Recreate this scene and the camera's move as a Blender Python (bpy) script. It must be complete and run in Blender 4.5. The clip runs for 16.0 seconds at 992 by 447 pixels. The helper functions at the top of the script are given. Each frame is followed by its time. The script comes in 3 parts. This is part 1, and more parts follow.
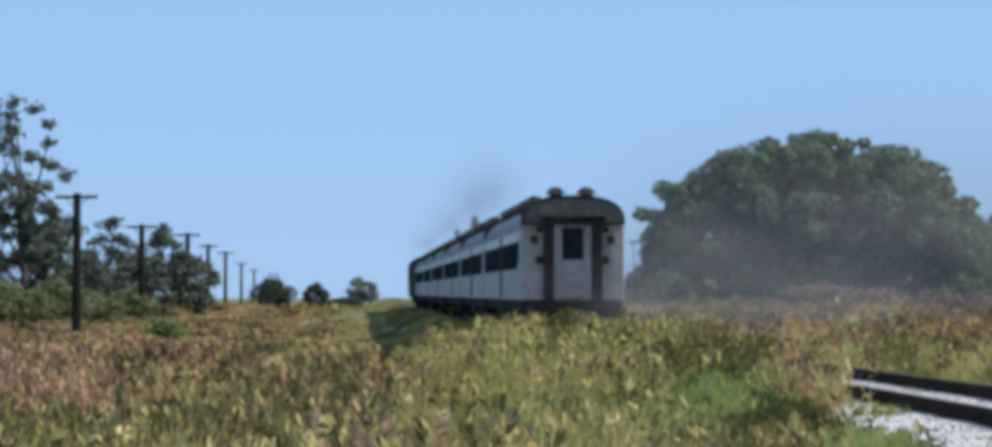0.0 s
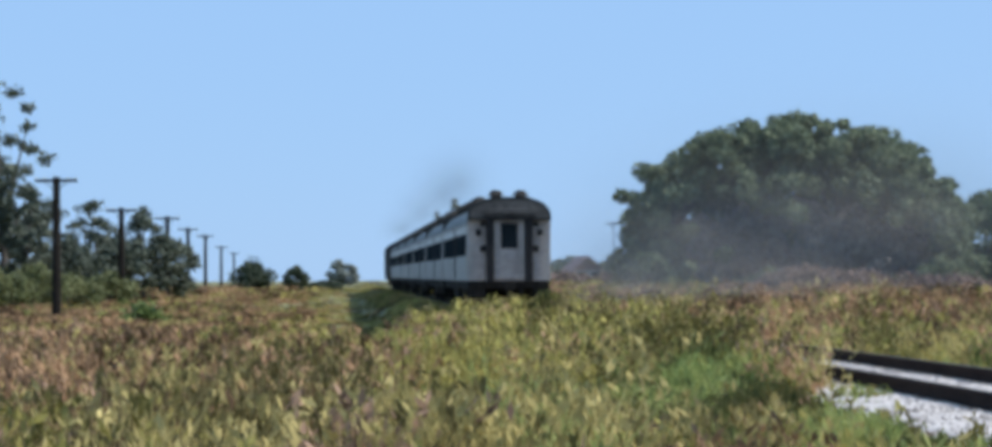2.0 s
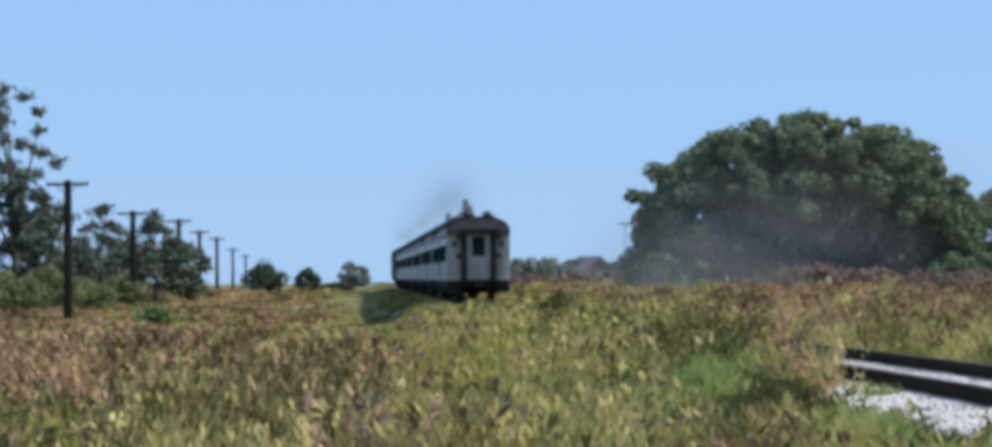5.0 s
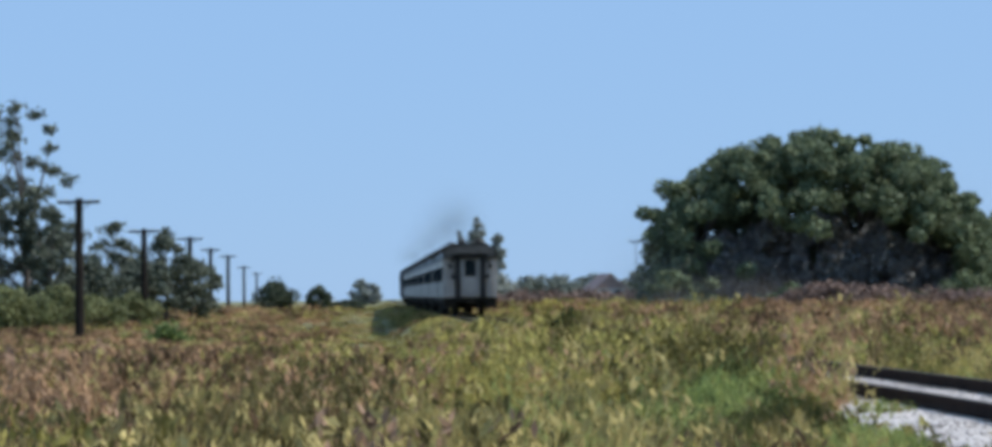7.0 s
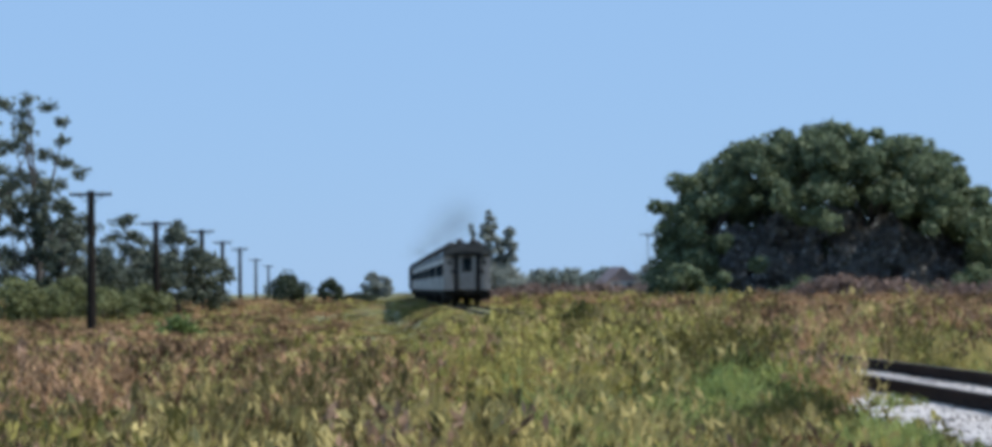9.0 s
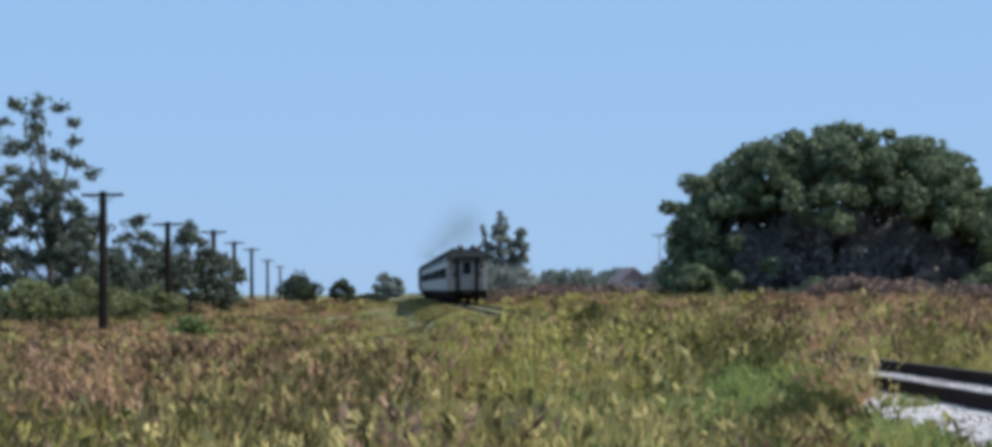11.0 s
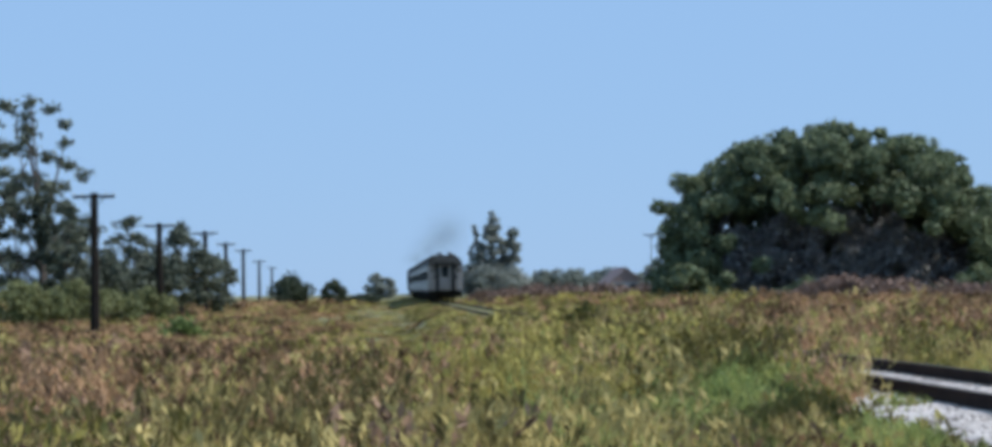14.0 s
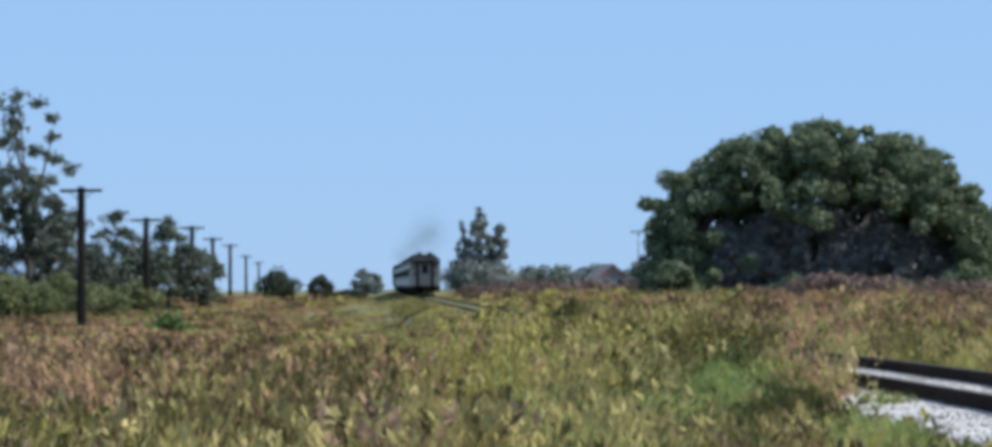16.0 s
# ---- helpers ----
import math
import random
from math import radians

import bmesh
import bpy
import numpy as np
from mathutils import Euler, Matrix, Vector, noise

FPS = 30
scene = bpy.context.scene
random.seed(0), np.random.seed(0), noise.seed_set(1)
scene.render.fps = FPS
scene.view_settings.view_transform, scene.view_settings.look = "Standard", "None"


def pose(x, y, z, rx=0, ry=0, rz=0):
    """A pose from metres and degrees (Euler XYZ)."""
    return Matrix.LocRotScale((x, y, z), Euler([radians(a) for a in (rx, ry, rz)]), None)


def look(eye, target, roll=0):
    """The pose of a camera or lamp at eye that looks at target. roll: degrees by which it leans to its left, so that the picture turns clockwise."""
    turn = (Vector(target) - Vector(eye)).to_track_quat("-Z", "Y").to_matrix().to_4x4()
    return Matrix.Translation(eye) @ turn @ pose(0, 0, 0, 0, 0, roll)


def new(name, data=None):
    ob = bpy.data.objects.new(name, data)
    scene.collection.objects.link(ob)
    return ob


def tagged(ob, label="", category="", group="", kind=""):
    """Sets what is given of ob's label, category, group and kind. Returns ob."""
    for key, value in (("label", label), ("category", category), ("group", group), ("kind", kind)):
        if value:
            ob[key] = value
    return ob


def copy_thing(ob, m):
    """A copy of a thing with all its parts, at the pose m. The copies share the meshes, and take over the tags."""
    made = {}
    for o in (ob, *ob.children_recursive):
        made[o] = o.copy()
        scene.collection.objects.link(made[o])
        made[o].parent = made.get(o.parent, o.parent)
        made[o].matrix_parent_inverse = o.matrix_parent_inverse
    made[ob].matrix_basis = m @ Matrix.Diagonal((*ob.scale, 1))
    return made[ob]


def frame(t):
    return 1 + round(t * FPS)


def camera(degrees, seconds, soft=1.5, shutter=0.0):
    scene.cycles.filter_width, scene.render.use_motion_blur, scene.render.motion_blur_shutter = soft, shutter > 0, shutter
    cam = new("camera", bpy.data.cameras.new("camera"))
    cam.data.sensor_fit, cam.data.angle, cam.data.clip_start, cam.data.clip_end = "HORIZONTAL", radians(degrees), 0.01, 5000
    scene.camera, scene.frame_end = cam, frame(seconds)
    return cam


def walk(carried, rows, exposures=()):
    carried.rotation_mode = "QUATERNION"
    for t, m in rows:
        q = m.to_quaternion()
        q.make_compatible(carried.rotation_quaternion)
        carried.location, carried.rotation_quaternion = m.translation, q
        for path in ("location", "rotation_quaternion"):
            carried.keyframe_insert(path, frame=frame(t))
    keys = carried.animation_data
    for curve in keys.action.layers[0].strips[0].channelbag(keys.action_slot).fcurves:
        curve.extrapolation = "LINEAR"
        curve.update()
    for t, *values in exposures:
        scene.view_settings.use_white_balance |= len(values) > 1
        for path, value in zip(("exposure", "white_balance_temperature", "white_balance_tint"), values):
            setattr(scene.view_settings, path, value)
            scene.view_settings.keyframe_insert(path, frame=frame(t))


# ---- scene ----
# ---- camera ----
EYE_Z = 1.7
cam = camera(17.82, 16.0, soft=4.4)
# seconds, turn to the left, tilt up, roll (degrees): a hand-held long lens on one spot
TURNS = [(0, 0.000, 1.341, 0.00), (0.5, 0.122, 1.338, -0.15), (1, -0.166, 1.161, -0.15), (1.5, -0.449, 1.078, -0.16), (2, -0.363, 1.021, -0.19),
         (2.5, 0.384, 1.035, -0.24), (3, 0.519, 1.226, -0.42), (3.5, 0.230, 1.070, -0.33), (4, 0.035, 0.925, -0.43), (6.5, -0.262, 1.314, -0.53),
         (7, 0.038, 1.355, -0.60), (7.5, 0.375, 1.384, -0.63), (8, 0.437, 0.984, -0.52), (8.5, 0.357, 0.882, -0.54), (9, 0.254, 1.231, -0.51),
         (11.5, 0.489, 1.253, -0.47), (12, 0.405, 1.313, -0.49), (12.5, 0.246, 1.042, -0.54), (13, 0.064, 0.906, -0.66), (13.5, -0.027, 1.171, -0.60),
         (14, 0.312, 1.248, -0.68), (14.5, 0.861, 1.204, -0.66), (15, 0.821, 1.206, -0.47), (15.5, 0.350, 1.176, -0.48), (16, 0.079, 1.174, -0.41)]
walk(cam, [(t, pose(0, 0, EYE_Z, 90 + p, 0, y) @ pose(0, 0, 0, 0, 0, r)) for t, y, p, r in TURNS],
     exposures=[(0, 0.0), (0.5, 0.02), (1, 0.10), (2, 0.08), (2.5, 0.0), (3, 0.04), (3.5, 0.10), (4.2, 0.06), (6.4, 0.04), (7, -0.07), (7.5, -0.06), (8, 0.12), (8.5, 0.1), (9, -0.06), (11.5, -0.06), (12, -0.05), (12.5, 0.12), (13.1, 0.09), (13.5, -0.05), (14, -0.07), (14.5, 0.0), (15, -0.03), (16, 0.02)])

# ---- world and sun ----
SUN_FROM = Vector((0.66, -0.02, 0.74)).normalized()
world = bpy.data.worlds.new("world")
scene.world = world
world.use_nodes = True
wn, wl = world.node_tree.nodes, world.node_tree.links
sky = wn.new("ShaderNodeTexSky")
sky.sky_type, sky.sun_disc = "NISHITA", False
sky.sun_elevation = math.asin(SUN_FROM.z)
sky.sun_rotation = math.atan2(SUN_FROM.x, SUN_FROM.y)
sky.altitude, sky.air_density, sky.dust_density, sky.ozone_density = 0, 1.0, 0.0, 3.0
tint = wn.new("ShaderNodeMix")
tint.data_type, tint.blend_type = "RGBA", "MULTIPLY"
tint.inputs[0].default_value = 1.0
wl.new(sky.outputs[0], tint.inputs[6])
tint.inputs[7].default_value = (0.085, 0.100, 0.140, 1)
# summer haze evens the clear sky out to one pale blue
veil = wn.new("ShaderNodeMix")
veil.data_type = "RGBA"
veil.inputs[0].default_value = 0.84
wl.new(tint.outputs[2], veil.inputs[6])
veil.inputs[7].default_value = (0.33, 0.553, 0.89, 1)
wl.new(veil.outputs[2], wn["Background"].inputs[0])
wn["Background"].inputs[1].default_value = 1.0
sun = new("sun", bpy.data.lights.new("sun", "SUN"))
sun.data.energy, sun.data.angle, sun.data.color = 5.2, radians(0.6), (1.0, 0.95, 0.87)
sun.matrix_world = look(SUN_FROM * 50, (0, 0, 0))
scene.view_settings.exposure = 0.0


# ---- materials ----
def material(name, base, other=None, rough=0.7, metal=0.0, grain=6.0, coarse=0.7, bump=0.15, island=0.0, thin=0.0, alpha=1.0, spec=0.5, tone=0.0):
    """A surface of two colours mixed by noise at two scales; island: spread of value from piece to piece; thin: light passing through."""
    m = bpy.data.materials.new(name)
    m.use_nodes = True
    n, l = m.node_tree.nodes, m.node_tree.links
    b = n["Principled BSDF"]
    other = other or tuple(c * 0.72 for c in base)
    geo = n.new("ShaderNodeNewGeometry")
    fine, wide = n.new("ShaderNodeTexNoise"), n.new("ShaderNodeTexNoise")
    for tex, s in ((fine, grain), (wide, coarse)):
        tex.inputs["Scale"].default_value, tex.inputs["Detail"].default_value = s, 4.0
        l.new(geo.outputs["Position"], tex.inputs["Vector"])
    both = n.new("ShaderNodeMath")
    both.operation = "ADD"
    l.new(fine.outputs[0], both.inputs[0])
    l.new(wide.outputs[0], both.inputs[1])
    span = n.new("ShaderNodeMapRange")
    span.inputs[1].default_value, span.inputs[2].default_value = 0.84, 1.16
    l.new(both.outputs[0], span.inputs[0])
    mix = n.new("ShaderNodeMix")
    mix.data_type = "RGBA"
    mix.inputs[6].default_value, mix.inputs[7].default_value = (*base, 1), (*other, 1)
    l.new(span.outputs[0], mix.inputs[0])
    colour = mix.outputs[2]
    if island:
        hsv = n.new("ShaderNodeHueSaturation")
        val = n.new("ShaderNodeMapRange")
        val.inputs[3].default_value, val.inputs[4].default_value = 1 - island, 1 + island
        l.new(geo.outputs["Random Per Island"], val.inputs[0])
        l.new(val.outputs[0], hsv.inputs["Value"])
        l.new(colour, hsv.inputs["Color"])
        colour = hsv.outputs[0]
    if tone:
        att, val, hsv = n.new("ShaderNodeAttribute"), n.new("ShaderNodeMapRange"), n.new("ShaderNodeHueSaturation")
        att.attribute_name = "tone"
        val.inputs[3].default_value, val.inputs[4].default_value = 1 - tone, 1 + tone
        l.new(att.outputs["Fac"], val.inputs[0])
        l.new(val.outputs[0], hsv.inputs["Value"])
        l.new(colour, hsv.inputs["Color"])
        colour = hsv.outputs[0]
    l.new(colour, b.inputs["Base Color"])
    b.inputs["Roughness"].default_value, b.inputs["Metallic"].default_value = rough, metal
    b.inputs["Alpha"].default_value = alpha
    b.inputs["Specular IOR Level"].default_value = spec
    if bump:
        bp = n.new("ShaderNodeBump")
        bp.inputs["Strength"].default_value, bp.inputs["Distance"].default_value = bump, 0.02
        l.new(fine.outputs[0], bp.inputs["Height"])
        l.new(bp.outputs[0], b.inputs["Normal"])
    if thin:
        b.inputs["Specular IOR Level"].default_value = 0.2
        tr, add = n.new("ShaderNodeBsdfTranslucent"), n.new("ShaderNodeMixShader")
        l.new(colour, tr.inputs[0])
        add.inputs[0].default_value = thin
        l.new(b.outputs[0], add.inputs[1])
        l.new(tr.outputs[0], add.inputs[2])
        l.new(add.outputs[0], n["Material Output"].inputs[0])
    return m


SOIL = material("soil_and_thatch", (0.165, 0.155, 0.055), (0.11, 0.108, 0.038), 0.95, grain=9, coarse=0.25, bump=0.5)
GRAVEL = material("limestone_ballast", (0.54, 0.505, 0.48), (0.40, 0.37, 0.355), 0.9, grain=22, coarse=1.5, bump=0.8)
STONE = material("ballast_stone", (0.50, 0.46, 0.44), (0.30, 0.275, 0.26), 0.9, grain=30, island=0.35, bump=0.3)
RUST = material("rusty_rail_steel", (0.045, 0.030, 0.024), (0.025, 0.018, 0.016), 0.95, grain=14, spec=0.05)
HEAD = material("dull_rail_head", (0.10, 0.085, 0.078), (0.07, 0.06, 0.055), 0.7, metal=0.3, grain=30, bump=0.05, spec=0.2)
TIE = material("creosoted_tie", (0.075, 0.058, 0.045), (0.04, 0.033, 0.028), 0.9, grain=18, bump=0.5)
STEEL = material("stainless_fluting", (0.34, 0.375, 0.385), (0.23, 0.255, 0.265), 0.42, metal=0.75, grain=3, coarse=0.4, bump=0.06)
ENDGREY = material("dusty_grey_end", (0.40, 0.365, 0.345), (0.29, 0.265, 0.25), 0.7, metal=0.0, grain=5, coarse=0.9, bump=0.1)
ROOFGREY = material("sooty_roof", (0.055, 0.054, 0.052), (0.035, 0.035, 0.035), 0.9, grain=4, spec=0.1)
DULLROOF = material("sooty_silver_roof", (0.15, 0.165, 0.16), (0.085, 0.095, 0.09), 0.6, metal=0.3, grain=2.2, coarse=0.8)
# Lighter than the side steel; the strip's sky reflection is in the colour.
BOARD = material("highlit_letterboard", (0.58, 0.60, 0.60), (0.44, 0.46, 0.46), 0.4, metal=0.4, grain=3)
# Darker than the end wall: the hood's shade is put into this grey.
HOODGREY = material("dark_grey_paint", (0.12, 0.113, 0.108), (0.075, 0.071, 0.068), 0.8, grain=5, coarse=0.9, spec=0.15)
RUBBER = material("black_rubber", (0.022, 0.022, 0.024), (0.035, 0.033, 0.032), 0.9, grain=8, spec=0.08)
BLACK = material("black_running_gear", (0.014, 0.013, 0.012), (0.026, 0.023, 0.020), 0.9, grain=7, spec=0.1)
GLASSY = material("dark_tinted_glass", (0.012, 0.018, 0.022), (0.02, 0.026, 0.03), 0.6, grain=2, bump=0.0, spec=0.0)
SEABLUE = material("dark_blue_window_band", (0.018, 0.032, 0.048), (0.03, 0.045, 0.06), 0.9, grain=3, spec=0.0)
LOCO = material("dark_locomotive_paint", (0.03, 0.036, 0.045), (0.05, 0.05, 0.05), 0.85, grain=3, spec=0.05)
POLE = material("weathered_pole_wood", (0.016, 0.013, 0.012), (0.028, 0.024, 0.021), 0.95, grain=12, bump=0.4, spec=0.1)
# Colours of the far house, toned down to carry the haze before it.
ROOFRED = material("hazed_red_shingles", (0.26, 0.19, 0.185), (0.21, 0.155, 0.15), 0.9, grain=5)
CLADDING = material("pale_painted_boards", (0.36, 0.35, 0.36), (0.29, 0.285, 0.29), 0.8, grain=4)
CHINA = material("white_insulator", (0.55, 0.60, 0.58), None, 0.3, bump=0)
BARK = material("grey_bark", (0.12, 0.107, 0.10), (0.07, 0.062, 0.058), 0.95, grain=8, bump=0.7)
# Grove green, lightened and greyed in the base colour for haze over it.
LEAF = material("hazed_green_leaves", (0.165, 0.205, 0.115), (0.115, 0.148, 0.085), 0.6, grain=2.2, coarse=0.35, island=0.35, bump=0, thin=0.25)
LEAFDARK = material("dark_hedge_leaves", (0.075, 0.095, 0.06), (0.05, 0.066, 0.044), 0.6, grain=2, coarse=0.3, island=0.35, bump=0, thin=0.2)
LEAFGREY = material("grey_green_leaves", (0.125, 0.145, 0.11), (0.075, 0.092, 0.07), 0.6, grain=2, coarse=0.3, island=0.35, bump=0, thin=0.2)
LEAFLITE = material("light_green_leaves", (0.20, 0.22, 0.10), (0.14, 0.155, 0.07), 0.6, grain=2, coarse=0.3, island=0.35, bump=0, thin=0.3)
SORREL = material("brown_red_leaves", (0.32, 0.20, 0.115), (0.23, 0.145, 0.075), 0.9, grain=2.6, coarse=0.3, island=0.13, bump=0, thin=0.3, tone=0.6)
PALE = material("pale_metal_trim", (0.33, 0.315, 0.30), (0.25, 0.24, 0.23), 0.55, metal=0.2, grain=5)
# Treeline leaves, their base colour paled to stand for haze.
LEAFHAZY = material("haze_paled_leaves", (0.19, 0.22, 0.19), (0.14, 0.165, 0.145), 0.6, grain=1.2, coarse=0.2, island=0.25, bump=0, thin=0.25)
# Distance haze on the far trees is put into this pale leaf colour.
LEAFHAZIER = material("haze_whitened_leaves", (0.30, 0.33, 0.30), (0.23, 0.255, 0.235), 0.6, grain=1.2, coarse=0.2, island=0.2, bump=0, thin=0.3)
LEAFFRESH = material("fresh_green_leaves", (0.16, 0.215, 0.07), (0.11, 0.155, 0.05), 0.6, grain=2, coarse=0.3, island=0.3, bump=0, thin=0.3)
TWIG = material("dry_brown_twigs", (0.25, 0.175, 0.145), (0.17, 0.125, 0.105), 0.95, island=0.3, bump=0, thin=0.2)
# Light grey that stands for haze in the shaded hollow of the grove.
HOLLOWGREY = material("grey_hollow_filler_leaves", (0.30, 0.295, 0.295), (0.20, 0.205, 0.205), 0.9, island=0.35, bump=0, thin=0.2, spec=0.1)
BLADE = material("green_grass", (0.165, 0.172, 0.05), (0.31, 0.252, 0.088), 0.7, grain=2.6, coarse=0.3, island=0.13, bump=0, thin=0.45, tone=0.62)
LUSH = material("lush_green_weed", (0.15, 0.19, 0.06), (0.255, 0.265, 0.09), 0.7, grain=2.6, coarse=0.3, island=0.13, bump=0, thin=0.45, tone=0.62)
STRAW = material("straw_yellow_stalks", (0.37, 0.305, 0.13), (0.265, 0.22, 0.085), 0.8, grain=2.6, coarse=0.3, island=0.13, bump=0, thin=0.3, tone=0.55)
DOCK = material("rust_red_seed_heads", (0.31, 0.19, 0.11), (0.225, 0.14, 0.08), 0.9, grain=2.6, coarse=0.3, island=0.13, bump=0, thin=0.2, tone=0.6)
MAUVE = material("dusty_pink_seed_heads", (0.30, 0.195, 0.135), (0.22, 0.145, 0.10), 0.9, grain=2.6, coarse=0.3, island=0.13, bump=0, thin=0.2, tone=0.6)
GOLD = material("yellow_green_flower_heads", (0.33, 0.29, 0.09), (0.255, 0.228, 0.07), 0.85, grain=2.6, coarse=0.3, island=0.13, bump=0, thin=0.3, tone=0.55)


def haze(name, base, most, grain):
    """Drifting haze: thickest in the middle of each puff and torn by noise."""
    m = bpy.data.materials.new(name)
    m.use_nodes = True
    n, l = m.node_tree.nodes, m.node_tree.links
    n.remove(n["Principled BSDF"])
    front, back, clear = n.new("ShaderNodeBsdfDiffuse"), n.new("ShaderNodeBsdfTranslucent"), n.new("ShaderNodeBsdfTransparent")
    half, mix = n.new("ShaderNodeMixShader"), n.new("ShaderNodeMixShader")
    for b in (front, back):
        b.inputs[0].default_value = (*base, 1)
    l.new(front.outputs[0], half.inputs[1])
    l.new(back.outputs[0], half.inputs[2])
    l.new(clear.outputs[0], mix.inputs[1])
    l.new(half.outputs[0], mix.inputs[2])
    l.new(mix.outputs[0], n["Material Output"].inputs[0])
    co, ball, tex = n.new("ShaderNodeTexCoord"), n.new("ShaderNodeTexGradient"), n.new("ShaderNodeTexNoise")
    flat = n.new("ShaderNodeVectorMath")
    flat.operation = "MULTIPLY"
    flat.inputs[1].default_value = (1, 0, 1)
    l.new(co.outputs["Object"], flat.inputs[0])
    ball.gradient_type = "QUADRATIC_SPHERE"
    l.new(flat.outputs[0], ball.inputs[0])
    tex.inputs["Scale"].default_value, tex.inputs["Detail"].default_value = grain, 3.0
    l.new(co.outputs["Object"], tex.inputs["Vector"])
    a, b = n.new("ShaderNodeMath"), n.new("ShaderNodeMath")
    a.operation = b.operation = "MULTIPLY"
    a.inputs[1].default_value = most * 2
    l.new(ball.outputs["Fac"], a.inputs[0])
    l.new(a.outputs[0], b.inputs[0])
    l.new(tex.outputs[0], b.inputs[1])
    l.new(b.outputs[0], mix.inputs[0])
    return m


SMOKE = haze("thin_brown_smoke", (0.26, 0.25, 0.20), 0.20, 0.7)
DUST = haze("thin_pale_dust", (0.50, 0.46, 0.44), 0.26, 0.25)


# ---- plan ----
def smooth(a, b, x):
    t = np.clip((x - a) / (b - a), 0, 1)
    return t * t * (3 - 2 * t)


def track_x(y):
    """The middle of the track, y metres ahead of the camera: nearly straight, leading away to the left."""
    return 2.27 - 0.0455 * (y - 94.0) + 0.0000045 * np.maximum(y - 94.0, 0) ** 2


def rail_z(y):
    return 0.70 - 0.12 * smooth(30, 94, y) + 0.00168 * np.clip(y - 94.0, 0, 600)


def ground_z(x, y):
    x, y = np.asarray(x, float), np.asarray(y, float)
    u = x - track_x(y)
    base = 0.55 * smooth(140, 340, y) * smooth(0, -6, u) + 0.75 * smooth(55, 190, y) * smooth(2, 9, u)
    base = base - 0.5 * smooth(45, 85, y) * smooth(330, 200, y) * smooth(-2.8, -5, u)
    base = base + 0.05 * np.sin(x * 0.5 + 1) * np.sin(y * 0.31) + 0.03 * np.sin(x * 1.3) * np.sin(y * 0.9 + 2)
    bank = rail_z(y) - 0.34 + 0.20 * smooth(92, 125, y)
    w = smooth(4.6, 2.0, np.abs(u))
    return base * (1 - w) + np.minimum(bank, np.maximum(base, bank)) * w


def part(name, bm, mat, parent=None, label=""):
    me = bpy.data.meshes.new(name)
    if isinstance(bm, bmesh.types.BMesh):
        bm.to_mesh(me)
        bm.free()
    else:
        me.from_pydata(*bm)
    me.materials.append(mat)
    ob = new(name, me)
    ob.parent = parent
    if label:
        tagged(ob, label)
    return ob


def box(bm, x0, x1, y0, y1, z0, z1, bevel=0.0):
    m = Matrix.Translation(((x0 + x1) / 2, (y0 + y1) / 2, (z0 + z1) / 2)) @ Matrix.Diagonal((x1 - x0, y1 - y0, z1 - z0, 1))
    made = bmesh.ops.create_cube(bm, size=1, matrix=m)
    if bevel:
        edges = {e for v in made["verts"] for e in v.link_edges}
        bmesh.ops.bevel(bm, geom=list(edges), offset=bevel, segments=1, affect="EDGES")
    return bm


def boxes(*spans, bevel=0.0):
    bm = bmesh.new()
    for s in spans:
        box(bm, *s, bevel=bevel)
    return bm


def rod(bm, a, b, r0, r1=None, sides=8):
    a, b = Vector(a), Vector(b)
    d = b - a
    m = Matrix.Translation((a + b) / 2) @ d.to_track_quat("Z", "Y").to_matrix().to_4x4()
    bmesh.ops.create_cone(bm, cap_ends=True, segments=sides, radius1=r0, radius2=r0 if r1 is None else r1, depth=d.length, matrix=m)
    return bm


def sweep(section, ys, at):
    """A closed section (offset, height) carried along the track; at(y) gives its middle."""
    n, verts, faces = len(section), [], []
    for y in ys:
        cx, cz = at(y)
        verts += [(cx + o, y, cz + h) for o, h in section]
    for i in range(len(ys) - 1):
        for k in range(n):
            faces.append((i * n + k, i * n + (k + 1) % n, (i + 1) * n + (k + 1) % n, (i + 1) * n + k))
    faces += [tuple(range(n))[::-1], tuple(range((len(ys) - 1) * n, len(ys) * n))]
    return verts, [], faces


def rows_of(grid_x, grid_y):
    nx = len(grid_x)
    return [(j * nx + i, j * nx + i + 1, (j + 1) * nx + i + 1, (j + 1) * nx + i) for j in range(len(grid_y) - 1) for i in range(nx - 1)]


